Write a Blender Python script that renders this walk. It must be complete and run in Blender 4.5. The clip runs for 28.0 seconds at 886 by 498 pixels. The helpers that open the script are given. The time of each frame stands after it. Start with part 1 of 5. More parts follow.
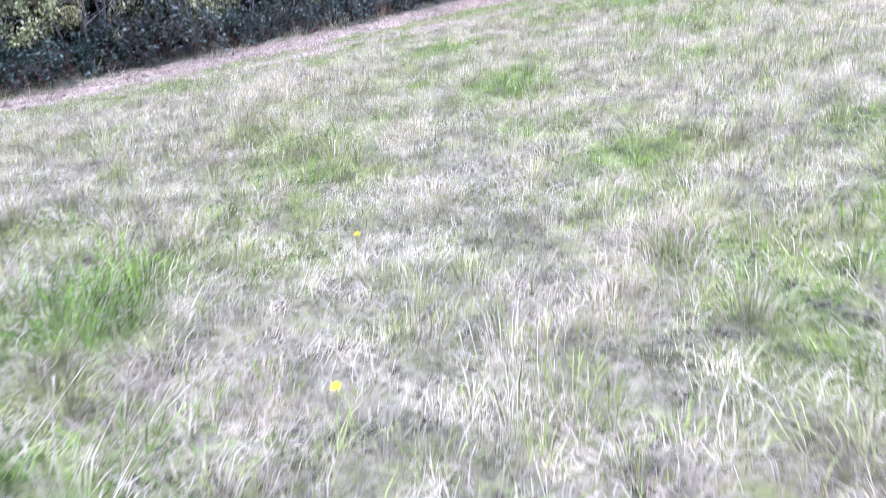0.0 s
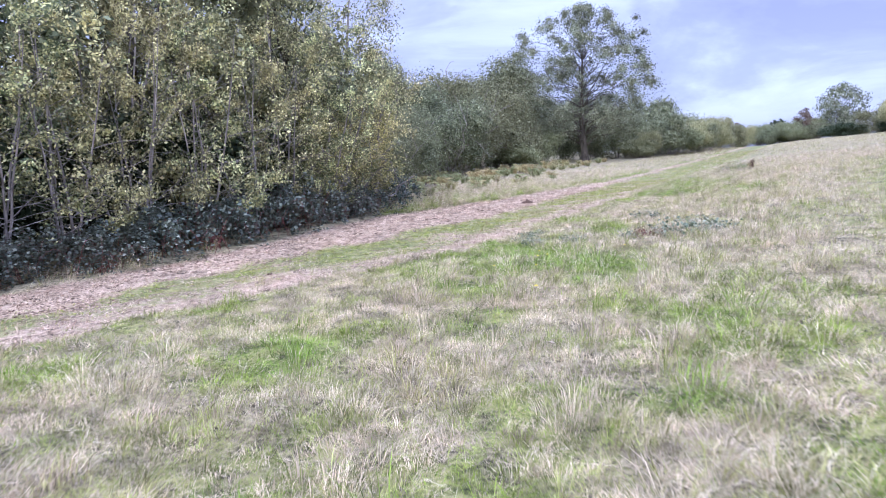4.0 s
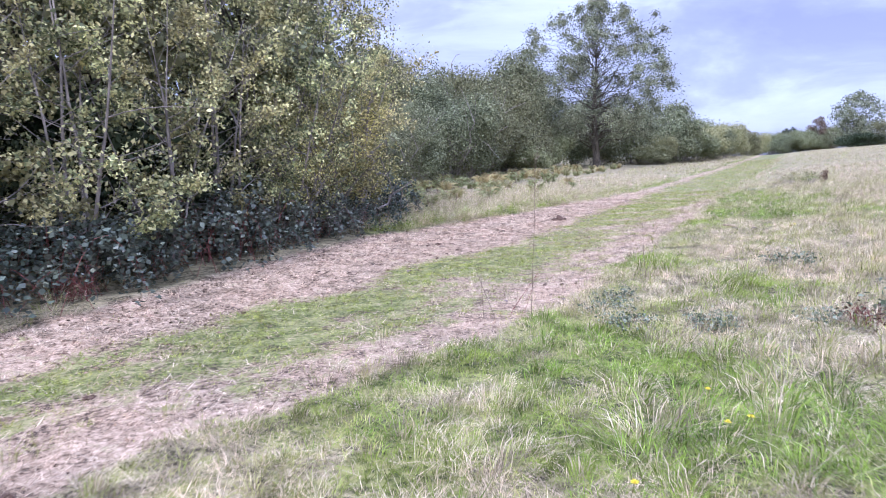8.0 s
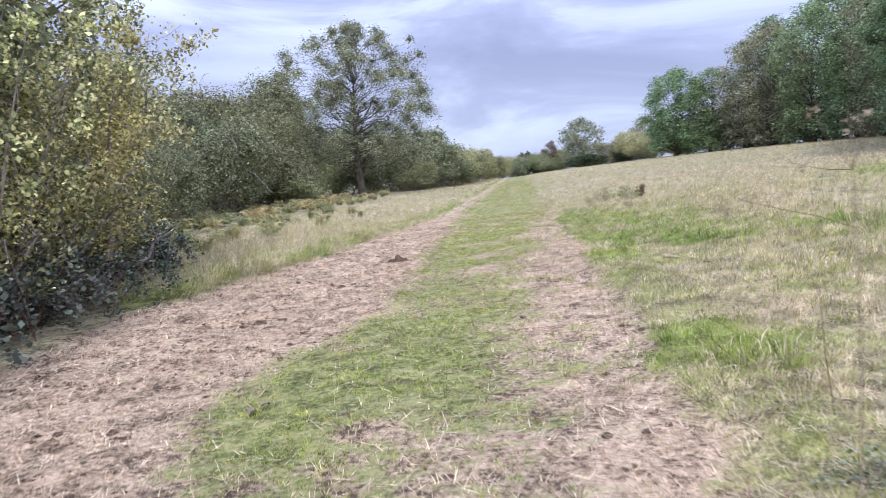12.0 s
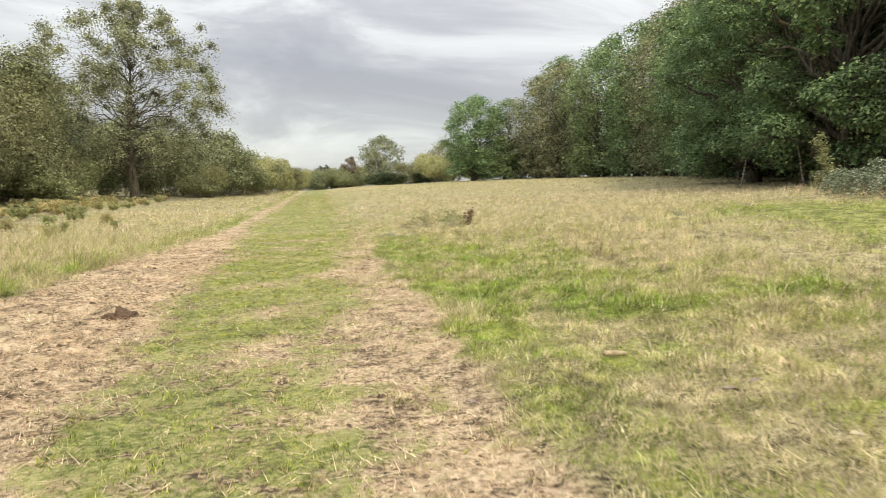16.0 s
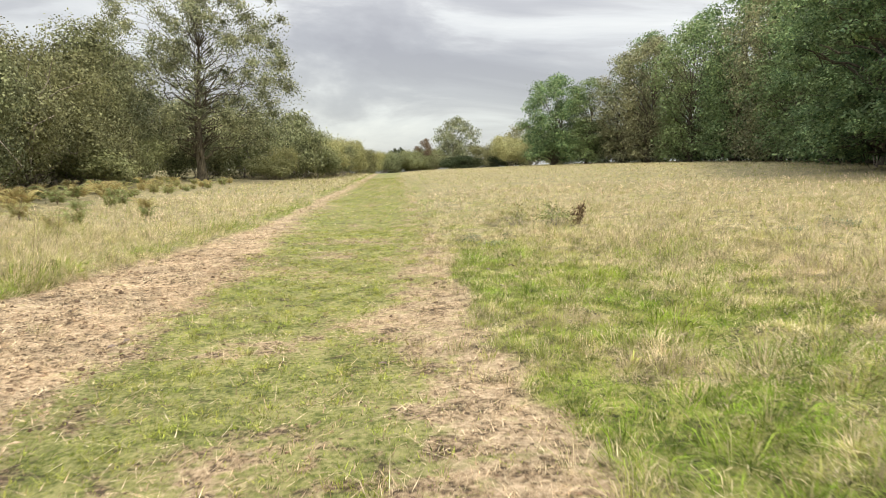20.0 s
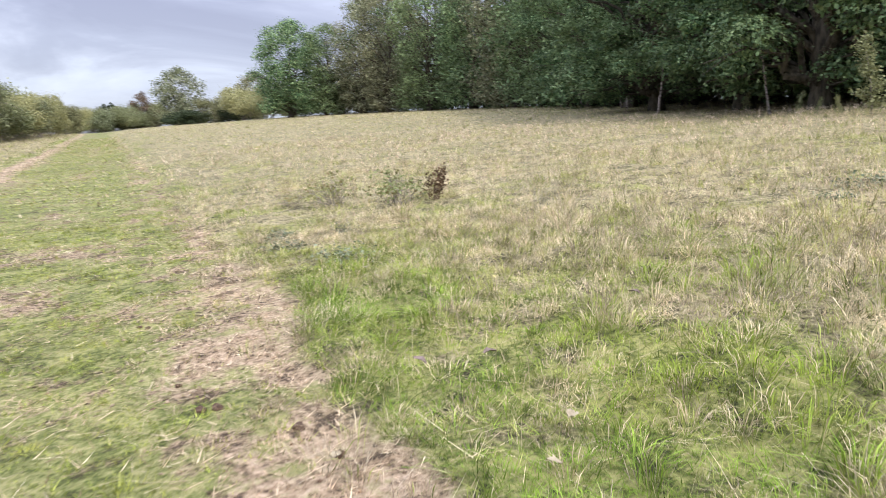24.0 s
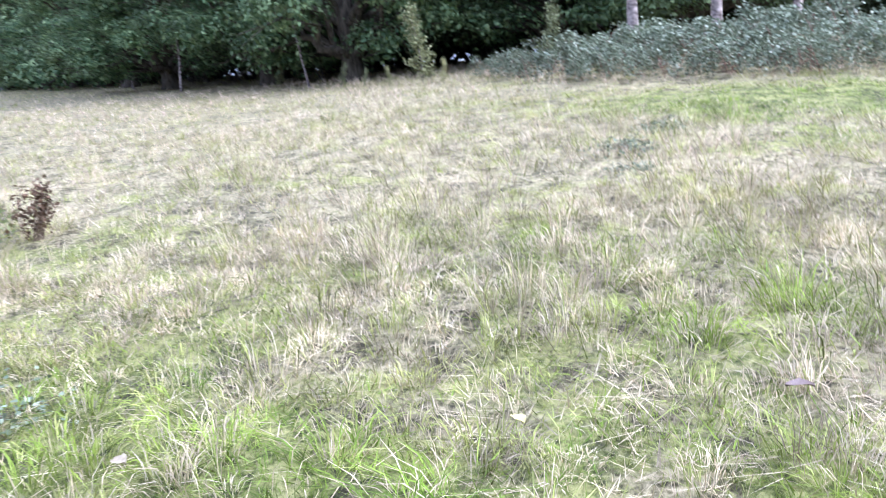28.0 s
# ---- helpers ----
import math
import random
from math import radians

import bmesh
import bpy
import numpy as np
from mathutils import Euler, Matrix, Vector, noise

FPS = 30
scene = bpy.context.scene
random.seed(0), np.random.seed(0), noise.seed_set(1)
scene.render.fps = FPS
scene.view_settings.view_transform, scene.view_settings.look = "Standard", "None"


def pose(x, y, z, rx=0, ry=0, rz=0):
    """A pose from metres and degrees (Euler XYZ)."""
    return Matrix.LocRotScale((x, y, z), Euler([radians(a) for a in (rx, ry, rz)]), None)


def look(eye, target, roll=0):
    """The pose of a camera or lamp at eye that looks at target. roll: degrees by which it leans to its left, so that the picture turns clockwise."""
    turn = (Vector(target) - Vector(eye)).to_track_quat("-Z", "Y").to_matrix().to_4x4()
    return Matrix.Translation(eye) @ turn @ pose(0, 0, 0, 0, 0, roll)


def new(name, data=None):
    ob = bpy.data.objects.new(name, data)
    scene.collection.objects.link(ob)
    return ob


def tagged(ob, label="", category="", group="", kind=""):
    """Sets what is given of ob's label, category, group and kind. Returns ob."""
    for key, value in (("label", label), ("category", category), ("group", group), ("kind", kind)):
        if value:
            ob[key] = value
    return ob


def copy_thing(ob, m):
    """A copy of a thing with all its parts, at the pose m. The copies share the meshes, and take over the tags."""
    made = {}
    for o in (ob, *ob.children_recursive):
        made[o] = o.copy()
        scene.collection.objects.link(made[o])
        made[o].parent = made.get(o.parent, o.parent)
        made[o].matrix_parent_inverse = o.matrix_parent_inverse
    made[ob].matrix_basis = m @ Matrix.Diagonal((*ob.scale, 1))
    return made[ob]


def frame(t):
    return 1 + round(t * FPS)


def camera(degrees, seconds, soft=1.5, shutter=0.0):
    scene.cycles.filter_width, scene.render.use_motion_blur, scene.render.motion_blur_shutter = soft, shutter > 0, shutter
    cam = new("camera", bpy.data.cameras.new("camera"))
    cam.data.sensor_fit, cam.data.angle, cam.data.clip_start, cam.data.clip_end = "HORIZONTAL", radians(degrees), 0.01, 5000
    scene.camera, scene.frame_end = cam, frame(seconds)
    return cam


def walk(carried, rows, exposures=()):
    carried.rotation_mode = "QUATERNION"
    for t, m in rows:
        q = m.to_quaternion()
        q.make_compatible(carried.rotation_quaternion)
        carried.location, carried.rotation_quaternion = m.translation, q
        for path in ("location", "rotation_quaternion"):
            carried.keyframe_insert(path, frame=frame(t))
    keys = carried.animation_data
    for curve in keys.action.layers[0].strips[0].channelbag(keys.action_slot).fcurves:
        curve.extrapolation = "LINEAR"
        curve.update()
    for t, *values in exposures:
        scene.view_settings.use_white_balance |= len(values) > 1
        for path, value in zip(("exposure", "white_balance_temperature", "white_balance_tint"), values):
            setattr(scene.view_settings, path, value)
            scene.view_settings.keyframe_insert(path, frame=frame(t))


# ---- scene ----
# ---- camera and walk ----
cam = camera(63.93, 28.0, soft=0.5, shutter=0.4)
# seconds, east, north, up, turn to the right, tilt, lean
WALK = [
    (0.0, 10.300, -13.260, 1.740, -39.20, -23.60, -5.30), (0.5, 9.930, -12.770, 1.730, -36.50, -16.70, -2.20),
    (1.0, 9.510, -12.210, 1.740, -30.10, -10.60, -0.40), (1.5, 9.143, -11.624, 1.734, -26.19, -8.15, -0.28),
    (2.0, 8.679, -11.090, 1.722, -25.70, -7.79, -0.38), (2.5, 8.234, -10.535, 1.674, -26.28, -8.03, -0.72),
    (4.5, 6.511, -7.988, 1.744, -26.53, -7.07, -1.04), (5.0, 6.140, -7.296, 1.749, -27.86, -6.46, -0.66),
    (5.5, 5.745, -6.661, 1.752, -28.43, -6.03, -0.16), (6.0, 5.402, -5.998, 1.746, -29.12, -6.24, 0.31),
    (6.5, 5.039, -5.354, 1.733, -28.61, -6.47, 0.61), (7.0, 4.749, -4.675, 1.706, -28.35, -6.86, 0.58),
    (7.5, 4.438, -4.012, 1.689, -27.31, -7.16, 0.56), (8.0, 4.129, -3.416, 1.673, -26.31, -7.32, 0.27),
    (8.5, 3.853, -2.885, 1.706, -24.87, -7.35, 0.27), (9.0, 3.496, -2.304, 1.716, -22.48, -6.95, 0.23),
    (9.5, 3.189, -1.674, 1.725, -20.36, -6.49, 0.22), (10.0, 2.727, -1.071, 1.658, -17.21, -6.12, -0.07),
    (10.5, 2.312, -0.488, 1.664, -14.84, -6.00, -0.65), (11.0, 1.832, -0.000, 1.633, -11.70, -5.77, -1.21),
    (11.5, 1.356, 0.528, 1.548, -9.19, -5.58, -1.73), (12.0, 0.948, 1.087, 1.537, -6.60, -5.19, -2.14),
    (12.5, 0.517, 1.646, 1.522, -3.12, -4.58, -2.18), (13.0, 0.253, 2.249, 1.491, 0.66, -4.08, -1.76),
    (13.5, 0.078, 2.977, 1.477, 5.72, -3.51, -1.05), (15.5, 0.614, 5.693, 1.518, 12.00, -3.82, 1.97),
    (16.0, 0.717, 6.318, 1.552, 9.96, -3.99, 1.74), (16.5, 0.809, 6.967, 1.598, 7.36, -4.12, 1.18),
    (17.0, 0.810, 7.627, 1.632, 5.63, -4.01, 0.68), (17.5, 0.894, 8.272, 1.647, 4.72, -3.86, 0.49),
    (18.0, 0.937, 8.939, 1.648, 4.74, -3.95, 0.62), (18.5, 0.986, 9.640, 1.664, 4.79, -4.20, 1.23),
    (19.0, 1.010, 10.311, 1.662, 4.49, -4.79, 1.77), (19.5, 1.085, 10.968, 1.675, 4.16, -5.38, 2.20),
    (20.0, 1.043, 11.666, 1.658, 4.12, -5.52, 2.36), (20.5, 1.120, 12.500, 1.707, 4.64, -5.35, 2.28),
    (22.5, 0.763, 16.004, 1.620, 11.90, -5.23, 0.66), (23.0, 0.788, 16.579, 1.615, 15.26, -6.34, 0.28),
    (23.5, 0.791, 17.193, 1.614, 19.78, -7.74, 0.18), (24.0, 0.878, 17.769, 1.666, 25.15, -8.77, 0.16),
    (24.5, 0.961, 18.335, 1.684, 30.64, -9.55, 0.12), (25.0, 0.999, 18.875, 1.715, 36.35, -9.85, -0.03),
    (25.5, 1.094, 19.397, 1.708, 41.73, -10.04, -0.12), (26.0, 1.120, 19.922, 1.719, 46.79, -9.93, -0.11),
    (26.5, 1.161, 20.388, 1.706, 50.78, -9.30, -0.33), (27.0, 1.147, 20.851, 1.702, 54.46, -8.44, -0.78),
    (27.5, 1.169, 21.179, 1.727, 58.82, -8.33, -1.64), (28.0, 1.269, 21.390, 1.728, 64.27, -11.41, -3.20),
]
PATH = []
for t, x, y, z, yaw, up, lean in WALK:
    a, e = radians(yaw), radians(up)
    eye = Vector((x, y, z))
    PATH.append((t, look(eye, eye + Vector((math.sin(a) * math.cos(e), math.cos(a) * math.cos(e), math.sin(e))), lean)))
EXPOSURES = [(0.0, 0.82, 4600, 23), (1.0, 0.74, 4700, 23), (2.0, 0.46, 4850, 23), (8.0, 0.45, 4950, 23), (10.5, 0.36, 5300, 16), (13.1, 0.22, 5550, 10), (14.7, 0.28, 7250, -2),
             (23.3, 0.28, 7300, -1), (24.0, 0.36, 6000, 8), (25.3, 0.60, 4900, 13), (27.0, 0.90, 4850, 12), (28.0, 0.94, 4950, 15)]
walk(cam, PATH, EXPOSURES)

# ---- sky and sun ----
SUN_UP, SUN_FROM = radians(44), radians(180)      # from the south, clockwise from north


def make_world():
    w = bpy.data.worlds.new("overcast_sky")
    w.use_nodes = True
    scene.world = w
    nt = w.node_tree
    N, L = nt.nodes, nt.links
    N.clear()
    out = N.new("ShaderNodeOutputWorld")
    sky = N.new("ShaderNodeTexSky")
    sky.sky_type, sky.sun_disc, sky.sun_elevation, sky.sun_rotation = "NISHITA", False, SUN_UP, SUN_FROM
    clear = N.new("ShaderNodeBackground")
    clear.inputs[1].default_value = 0.1
    L.new(sky.outputs[0], clear.inputs[0])
    tc = N.new("ShaderNodeTexCoord")
    sep = N.new("ShaderNodeSeparateXYZ")
    L.new(tc.outputs["Generated"], sep.inputs[0])
    up = N.new("ShaderNodeMath")
    up.operation, up.inputs[1].default_value = "MAXIMUM", 0.0
    L.new(sep.outputs[2], up.inputs[0])
    # cloud heaps are wider than tall
    flat = N.new("ShaderNodeMapping")
    flat.inputs["Scale"].default_value = (1.0, 1.0, 3.6)
    L.new(tc.outputs["Generated"], flat.inputs[0])
    big = N.new("ShaderNodeTexNoise")
    big.noise_dimensions = "3D"
    big.inputs["Scale"].default_value, big.inputs["Detail"].default_value = 3.0, 10.0
    big.inputs["Roughness"].default_value, big.inputs["Distortion"].default_value = 0.56, 0.5
    shift = N.new("ShaderNodeVectorMath")
    shift.operation, shift.inputs[1].default_value = "ADD", (3.1, 9.4, 1.7)
    L.new(flat.outputs[0], shift.inputs[0])
    L.new(shift.outputs[0], big.inputs["Vector"])
    ramp = N.new("ShaderNodeValToRGB")
    e = ramp.color_ramp.elements
    e[0].position, e[0].color = 0.37, (0.47, 0.475, 0.575, 1)
    e[1].position, e[1].color = 0.66, (0.90, 0.92, 1.02, 1)
    for p, c in ((0.47, (0.54, 0.55, 0.655, 1)), (0.52, (0.63, 0.64, 0.745, 1)), (0.57, (0.76, 0.78, 0.89, 1))):
        n = ramp.color_ramp.elements.new(p)
        n.color = c
    L.new(big.outputs[0], ramp.inputs[0])
    # an overcast sky is about three times as bright overhead as at the horizon
    grad = N.new("ShaderNodeMath")
    grad.operation, grad.inputs[1].default_value, grad.inputs[2].default_value = "MULTIPLY_ADD", 2.5, 0.47
    L.new(up.outputs[0], grad.inputs[0])
    cloud = N.new("ShaderNodeBackground")
    # lavender towards the horizon, whiter overhead
    warm = ramp_node(N, ((0.0, (1.22, 1.2, 1.22)), (0.085, (1.32, 1.3, 1.3)), (0.175, (0.92, 0.90, 0.95)), (0.6, (1.03, 1.0, 0.95))))
    L.new(up.outputs[0], warm.inputs[0])
    L.new(mix_col(N, L, 1.0, ramp.outputs[0], warm.outputs[0], "MULTIPLY"), cloud.inputs[0])
    L.new(grad.outputs[0], cloud.inputs[1])
    mix = N.new("ShaderNodeMixShader")
    mix.inputs[0].default_value = 0.9
    L.new(clear.outputs[0], mix.inputs[1])
    L.new(cloud.outputs[0], mix.inputs[2])
    L.new(mix.outputs[0], out.inputs[0])


sun = new("sun", bpy.data.lights.new("sun", "SUN"))
sun.data.energy, sun.data.angle, sun.data.color = 2.6, radians(10), (1.0, 0.90, 0.76)
sun.matrix_world = look((0, 0, 60), (0 - math.sin(SUN_FROM) * 10, 0 - math.cos(SUN_FROM) * 10, 60 - 10 * math.tan(SUN_UP)))


# ---- materials ----
def nodes_of(name, rough=0.8):
    m = bpy.data.materials.new(name)
    m.use_nodes = True
    b = m.node_tree.nodes["Principled BSDF"]
    b.inputs["Roughness"].default_value = rough
    b.inputs["Specular IOR Level"].default_value = 0.3
    return m, m.node_tree.nodes, m.node_tree.links, b


def ramp_node(N, stops):
    r = N.new("ShaderNodeValToRGB")
    e = r.color_ramp.elements
    e[0].position, e[0].color = stops[0][0], (*stops[0][1], 1)
    e[1].position, e[1].color = stops[-1][0], (*stops[-1][1], 1)
    for p, c in stops[1:-1]:
        e.new(p).color = (*c, 1)
    return r


def noise_node(N, L, scale, detail=4.0, rough=0.55, coord="Position"):
    n = N.new("ShaderNodeTexNoise")
    n.inputs["Scale"].default_value, n.inputs["Detail"].default_value, n.inputs["Roughness"].default_value = scale, detail, rough
    if coord == "Position":
        g = N.new("ShaderNodeNewGeometry")
        L.new(g.outputs["Position"], n.inputs["Vector"])
    else:
        g = N.new("ShaderNodeTexCoord")
        L.new(g.outputs["Object"], n.inputs["Vector"])
    return n


def mix_col(N, L, fac, a, b, kind="MIX"):
    m = N.new("ShaderNodeMix")
    m.data_type, m.blend_type = "RGBA", kind
    for v, i in ((fac, 0), (a, 6), (b, 7)):
        if isinstance(v, float):
            m.inputs[i].default_value = v
        elif isinstance(v, tuple):
            m.inputs[i].default_value = (*v, 1)
        else:
            L.new(v, m.inputs[i])
    return m.outputs[2]


make_world()


def leaf_material(name, stops, other, share=0.5, sheer=0.3, rough=0.6, patch=0.7, turf=False, gloss=0.12, sprays=0.0, grain=4.5):
    """Leaves: each leaf its own tone, drifts of another tone through the crown, and each plant a little different."""
    m, N, L, b = nodes_of(name, rough)
    b.inputs["Specular IOR Level"].default_value = gloss
    g = N.new("ShaderNodeNewGeometry")
    r = ramp_node(N, stops)
    L.new(g.outputs["Random Per Island"], r.inputs[0])
    o = N.new("ShaderNodeObjectInfo")
    n = noise_node(N, L, patch, 3.0)
    add = N.new("ShaderNodeMath")
    add.operation = "ADD"
    L.new(n.outputs[0], add.inputs[0])
    if not turf:
        L.new(o.outputs["Random"], add.inputs[1])
    else:
        add.inputs[1].default_value = 0.0
    edge = N.new("ShaderNodeMapRange")
    edge.inputs[1].default_value, edge.inputs[2].default_value, edge.inputs[4].default_value = 0.42 if turf else 0.7, 0.6 if turf else 1.35, share
    L.new(add.outputs[0], edge.inputs[0])
    c = mix_col(N, L, edge.outputs[0], r.outputs[0], other)
    hs = N.new("ShaderNodeHueSaturation")
    val = N.new("ShaderNodeMapRange")
    val.inputs[3].default_value, val.inputs[4].default_value = 0.8, 1.25
    if turf:
        tussock = noise_node(N, L, grain, 4.0, 0.62)
        val.inputs[1].default_value, val.inputs[2].default_value, val.inputs[3].default_value, val.inputs[4].default_value = 0.38, 0.62, 0.40, 1.45
        L.new(tussock.outputs[0], val.inputs[0])
    elif sprays:
        # some sprays of leaves are paler, some duller
        tussock = noise_node(N, L, sprays, 3.0, 0.6)
        val.inputs[1].default_value, val.inputs[2].default_value, val.inputs[3].default_value, val.inputs[4].default_value = 0.37, 0.63, 0.5, 1.6
        L.new(tussock.outputs[0], val.inputs[0])
    else:
        L.new(o.outputs["Random"], val.inputs[0])
    L.new(val.outputs[0], hs.inputs["Value"])
    L.new(c, hs.inputs["Color"])
    L.new(hs.outputs[0], b.inputs["Base Color"])
    if sheer:
        tr = N.new("ShaderNodeBsdfTranslucent")
        L.new(hs.outputs[0], tr.inputs[0])
        mx = N.new("ShaderNodeMixShader")
        mx.inputs[0].default_value = sheer
        L.new(b.outputs[0], mx.inputs[1])
        L.new(tr.outputs[0], mx.inputs[2])
        L.new(mx.outputs[0], N["Material Output"].inputs[0])
    return m


def bark_material(name, dark, light, scale=9.0, stretch=0.25):
    m, N, L, b = nodes_of(name, 0.9)
    tc = N.new("ShaderNodeTexCoord")
    mp = N.new("ShaderNodeMapping")
    mp.inputs["Scale"].default_value = (1, 1, stretch)
    L.new(tc.outputs["Object"], mp.inputs[0])
    n = N.new("ShaderNodeTexNoise")
    n.inputs["Scale"].default_value, n.inputs["Detail"].default_value = scale, 5.0
    L.new(mp.outputs[0], n.inputs["Vector"])
    r = ramp_node(N, ((0.35, dark), (0.65, light)))
    L.new(n.outputs[0], r.inputs[0])
    L.new(r.outputs[0], b.inputs["Base Color"])
    bp = N.new("ShaderNodeBump")
    bp.inputs["Strength"].default_value, bp.inputs["Distance"].default_value = 0.6, 0.03
    L.new(n.outputs[0], bp.inputs["Height"])
    L.new(bp.outputs[0], b.inputs["Normal"])
    return m


def plain_material(name, a, c, scale=20.0, rough=0.85):
    m, N, L, b = nodes_of(name, rough)
    n = noise_node(N, L, scale, 5.0, 0.6, "Object")
    r = ramp_node(N, ((0.3, a), (0.7, c)))
    L.new(n.outputs[0], r.inputs[0])
    L.new(r.outputs[0], b.inputs["Base Color"])
    bp = N.new("ShaderNodeBump")
    bp.inputs["Strength"].default_value, bp.inputs["Distance"].default_value = 0.5, 0.01
    L.new(n.outputs[0], bp.inputs["Height"])
    L.new(bp.outputs[0], b.inputs["Normal"])
    return m


def ground_material():
    """Soil and thatch: meadow floor, mown green sward and the pinkish raked strips beside it, told apart by two attributes of the sheet."""
    m, N, L, b = nodes_of("ground_thatch", 0.95)
    green = N.new("ShaderNodeAttribute")
    green.attribute_name = "sward"
    mown = N.new("ShaderNodeAttribute")
    mown.attribute_name = "mown"
    fine, mid, big = noise_node(N, L, 21.0, 7.0, 0.72), noise_node(N, L, 3.6, 5.0, 0.65), noise_node(N, L, 0.7, 4.0)
    pink = ramp_node(N, ((0.425, (0.085, 0.06, 0.043)), (0.48, (0.35, 0.26, 0.175)), (0.58, (0.68, 0.535, 0.405))))
    grass = ramp_node(N, ((0.40, (0.05, 0.055, 0.02)), (0.475, (0.15, 0.175, 0.052)), (0.58, (0.36, 0.345, 0.16))))
    field = ramp_node(N, ((0.41, (0.06, 0.052, 0.03)), (0.48, (0.23, 0.205, 0.115)), (0.57, (0.48, 0.415, 0.26))))
    lush = ramp_node(N, ((0.41, (0.035, 0.042, 0.014)), (0.48, (0.15, 0.17, 0.05)), (0.57, (0.36, 0.35, 0.14))))
    add = N.new("ShaderNodeMath")
    add.operation, add.inputs[2].default_value = "MULTIPLY_ADD", 0.0
    add.inputs[1].default_value = 0.55
    L.new(fine.outputs[0], add.inputs[0])
    half = N.new("ShaderNodeMath")
    half.operation, half.inputs[1].default_value = "MULTIPLY", 0.45
    L.new(mid.outputs[0], half.inputs[0])
    L.new(half.outputs[0], add.inputs[2])
    for r in (pink, grass, field, lush):
        L.new(add.outputs[0], r.inputs[0])
    # the borders between the strips are ragged
    rag = N.new("ShaderNodeMath")
    rag.operation, rag.inputs[1].default_value, rag.inputs[2].default_value = "MULTIPLY_ADD", 3.2, -1.6
    L.new(mid.outputs[0], rag.inputs[0])
    mixed = N.new("ShaderNodeMath")
    mixed.operation = "ADD"
    L.new(green.outputs["Fac"], mixed.inputs[0])
    L.new(rag.outputs[0], mixed.inputs[1])
    sharp = N.new("ShaderNodeMapRange")
    sharp.inputs[1].default_value, sharp.inputs[2].default_value = 0.3, 0.7
    L.new(mixed.outputs[0], sharp.inputs[0])
    path = mix_col(N, L, sharp.outputs[0], pink.outputs[0], grass.outputs[0])
    wild = mix_col(N, L, sharp.outputs[0], field.outputs[0], lush.outputs[0])
    c = mix_col(N, L, mown.outputs["Fac"], wild, path)
    tone = ramp_node(N, ((0.3, (0.8, 0.8, 0.8)), (0.7, (1.15, 1.12, 1.1))))
    L.new(big.outputs[0], tone.inputs[0])
    c = mix_col(N, L, 1.0, c, tone.outputs[0], "MULTIPLY")
    L.new(c, b.inputs["Base Color"])
    bp = N.new("ShaderNodeBump")
    bp.inputs["Strength"].default_value, bp.inputs["Distance"].default_value = 0.9, 0.05
    L.new(add.outputs[0], bp.inputs["Height"])
    L.new(bp.outputs[0], b.inputs["Normal"])
    return m


M_GROUND = ground_material()
M_STRAW = leaf_material("dry_grass", ((0.0, (0.44, 0.355, 0.225)), (0.5, (0.61, 0.515, 0.35)), (1.0, (0.76, 0.67, 0.49))), (0.64, 0.505, 0.365), 0.55, 0.16, 0.7, 0.9, True, grain=3.4)
M_GREEN = leaf_material("green_grass", ((0.0, (0.19, 0.225, 0.055)), (0.5, (0.305, 0.345, 0.09)), (1.0, (0.46, 0.47, 0.17))), (0.45, 0.41, 0.17), 0.6, 0.16, 0.55, 0.8, True)
M_SWARD = leaf_material("mown_grass", ((0.0, (0.10, 0.14, 0.022)), (0.5, (0.285, 0.355, 0.052)), (1.0, (0.53, 0.57, 0.15))), (0.45, 0.40, 0.12), 0.5, 0.16, 0.55, 1.6, True, grain=11.0)
M_LUSH = leaf_material("lush_grass", ((0.0, (0.12, 0.185, 0.026)), (0.5, (0.20, 0.31, 0.04)), (1.0, (0.33, 0.44, 0.085))), (0.31, 0.36, 0.06), 0.6, 0.16, 0.5, 1.1, True)
M_LITTER = leaf_material("straw_litter", ((0.0, (0.19, 0.13, 0.085)), (0.5, (0.56, 0.435, 0.31)), (1.0, (0.84, 0.72, 0.54))), (0.55, 0.40, 0.28), 0.6, 0.0, 0.8, 0.9, True, grain=9.0)
M_FUZZ = leaf_material("grass_seed_heads", ((0.0, (0.54, 0.43, 0.31)), (0.5, (0.72, 0.595, 0.45)), (1.0, (0.85, 0.76, 0.60))), (0.70, 0.54, 0.42), 0.6, 0.3, 0.8, 0.7, True, grain=2.6)
M_CRUMB = leaf_material("turf_crumb", ((0.0, (0.09, 0.06, 0.045)), (0.5, (0.27, 0.19, 0.135)), (1.0, (0.60, 0.48, 0.36))), (0.28, 0.18, 0.13), 0.5, 0.0, 0.95, 0.9, True)
M_HEDGE = leaf_material("hedge_leaves", ((0.0, (0.09, 0.115, 0.065)), (0.38, (0.235, 0.27, 0.13)), (0.7, (0.56, 0.56, 0.26)), (1.0, (0.88, 0.83, 0.44))), (0.46, 0.31, 0.15), 0.28, 0.33, 0.45, 0.8, sprays=1.7)
# near-black leaves: wood-interior shade put into the colour, shared with dark skyline trees
M_DARK = leaf_material("dark_and_shaded_leaves", ((0.0, (0.022, 0.035, 0.018)), (1.0, (0.075, 0.10, 0.05))), (0.06, 0.06, 0.032), 0.5, 0.15, 0.5)
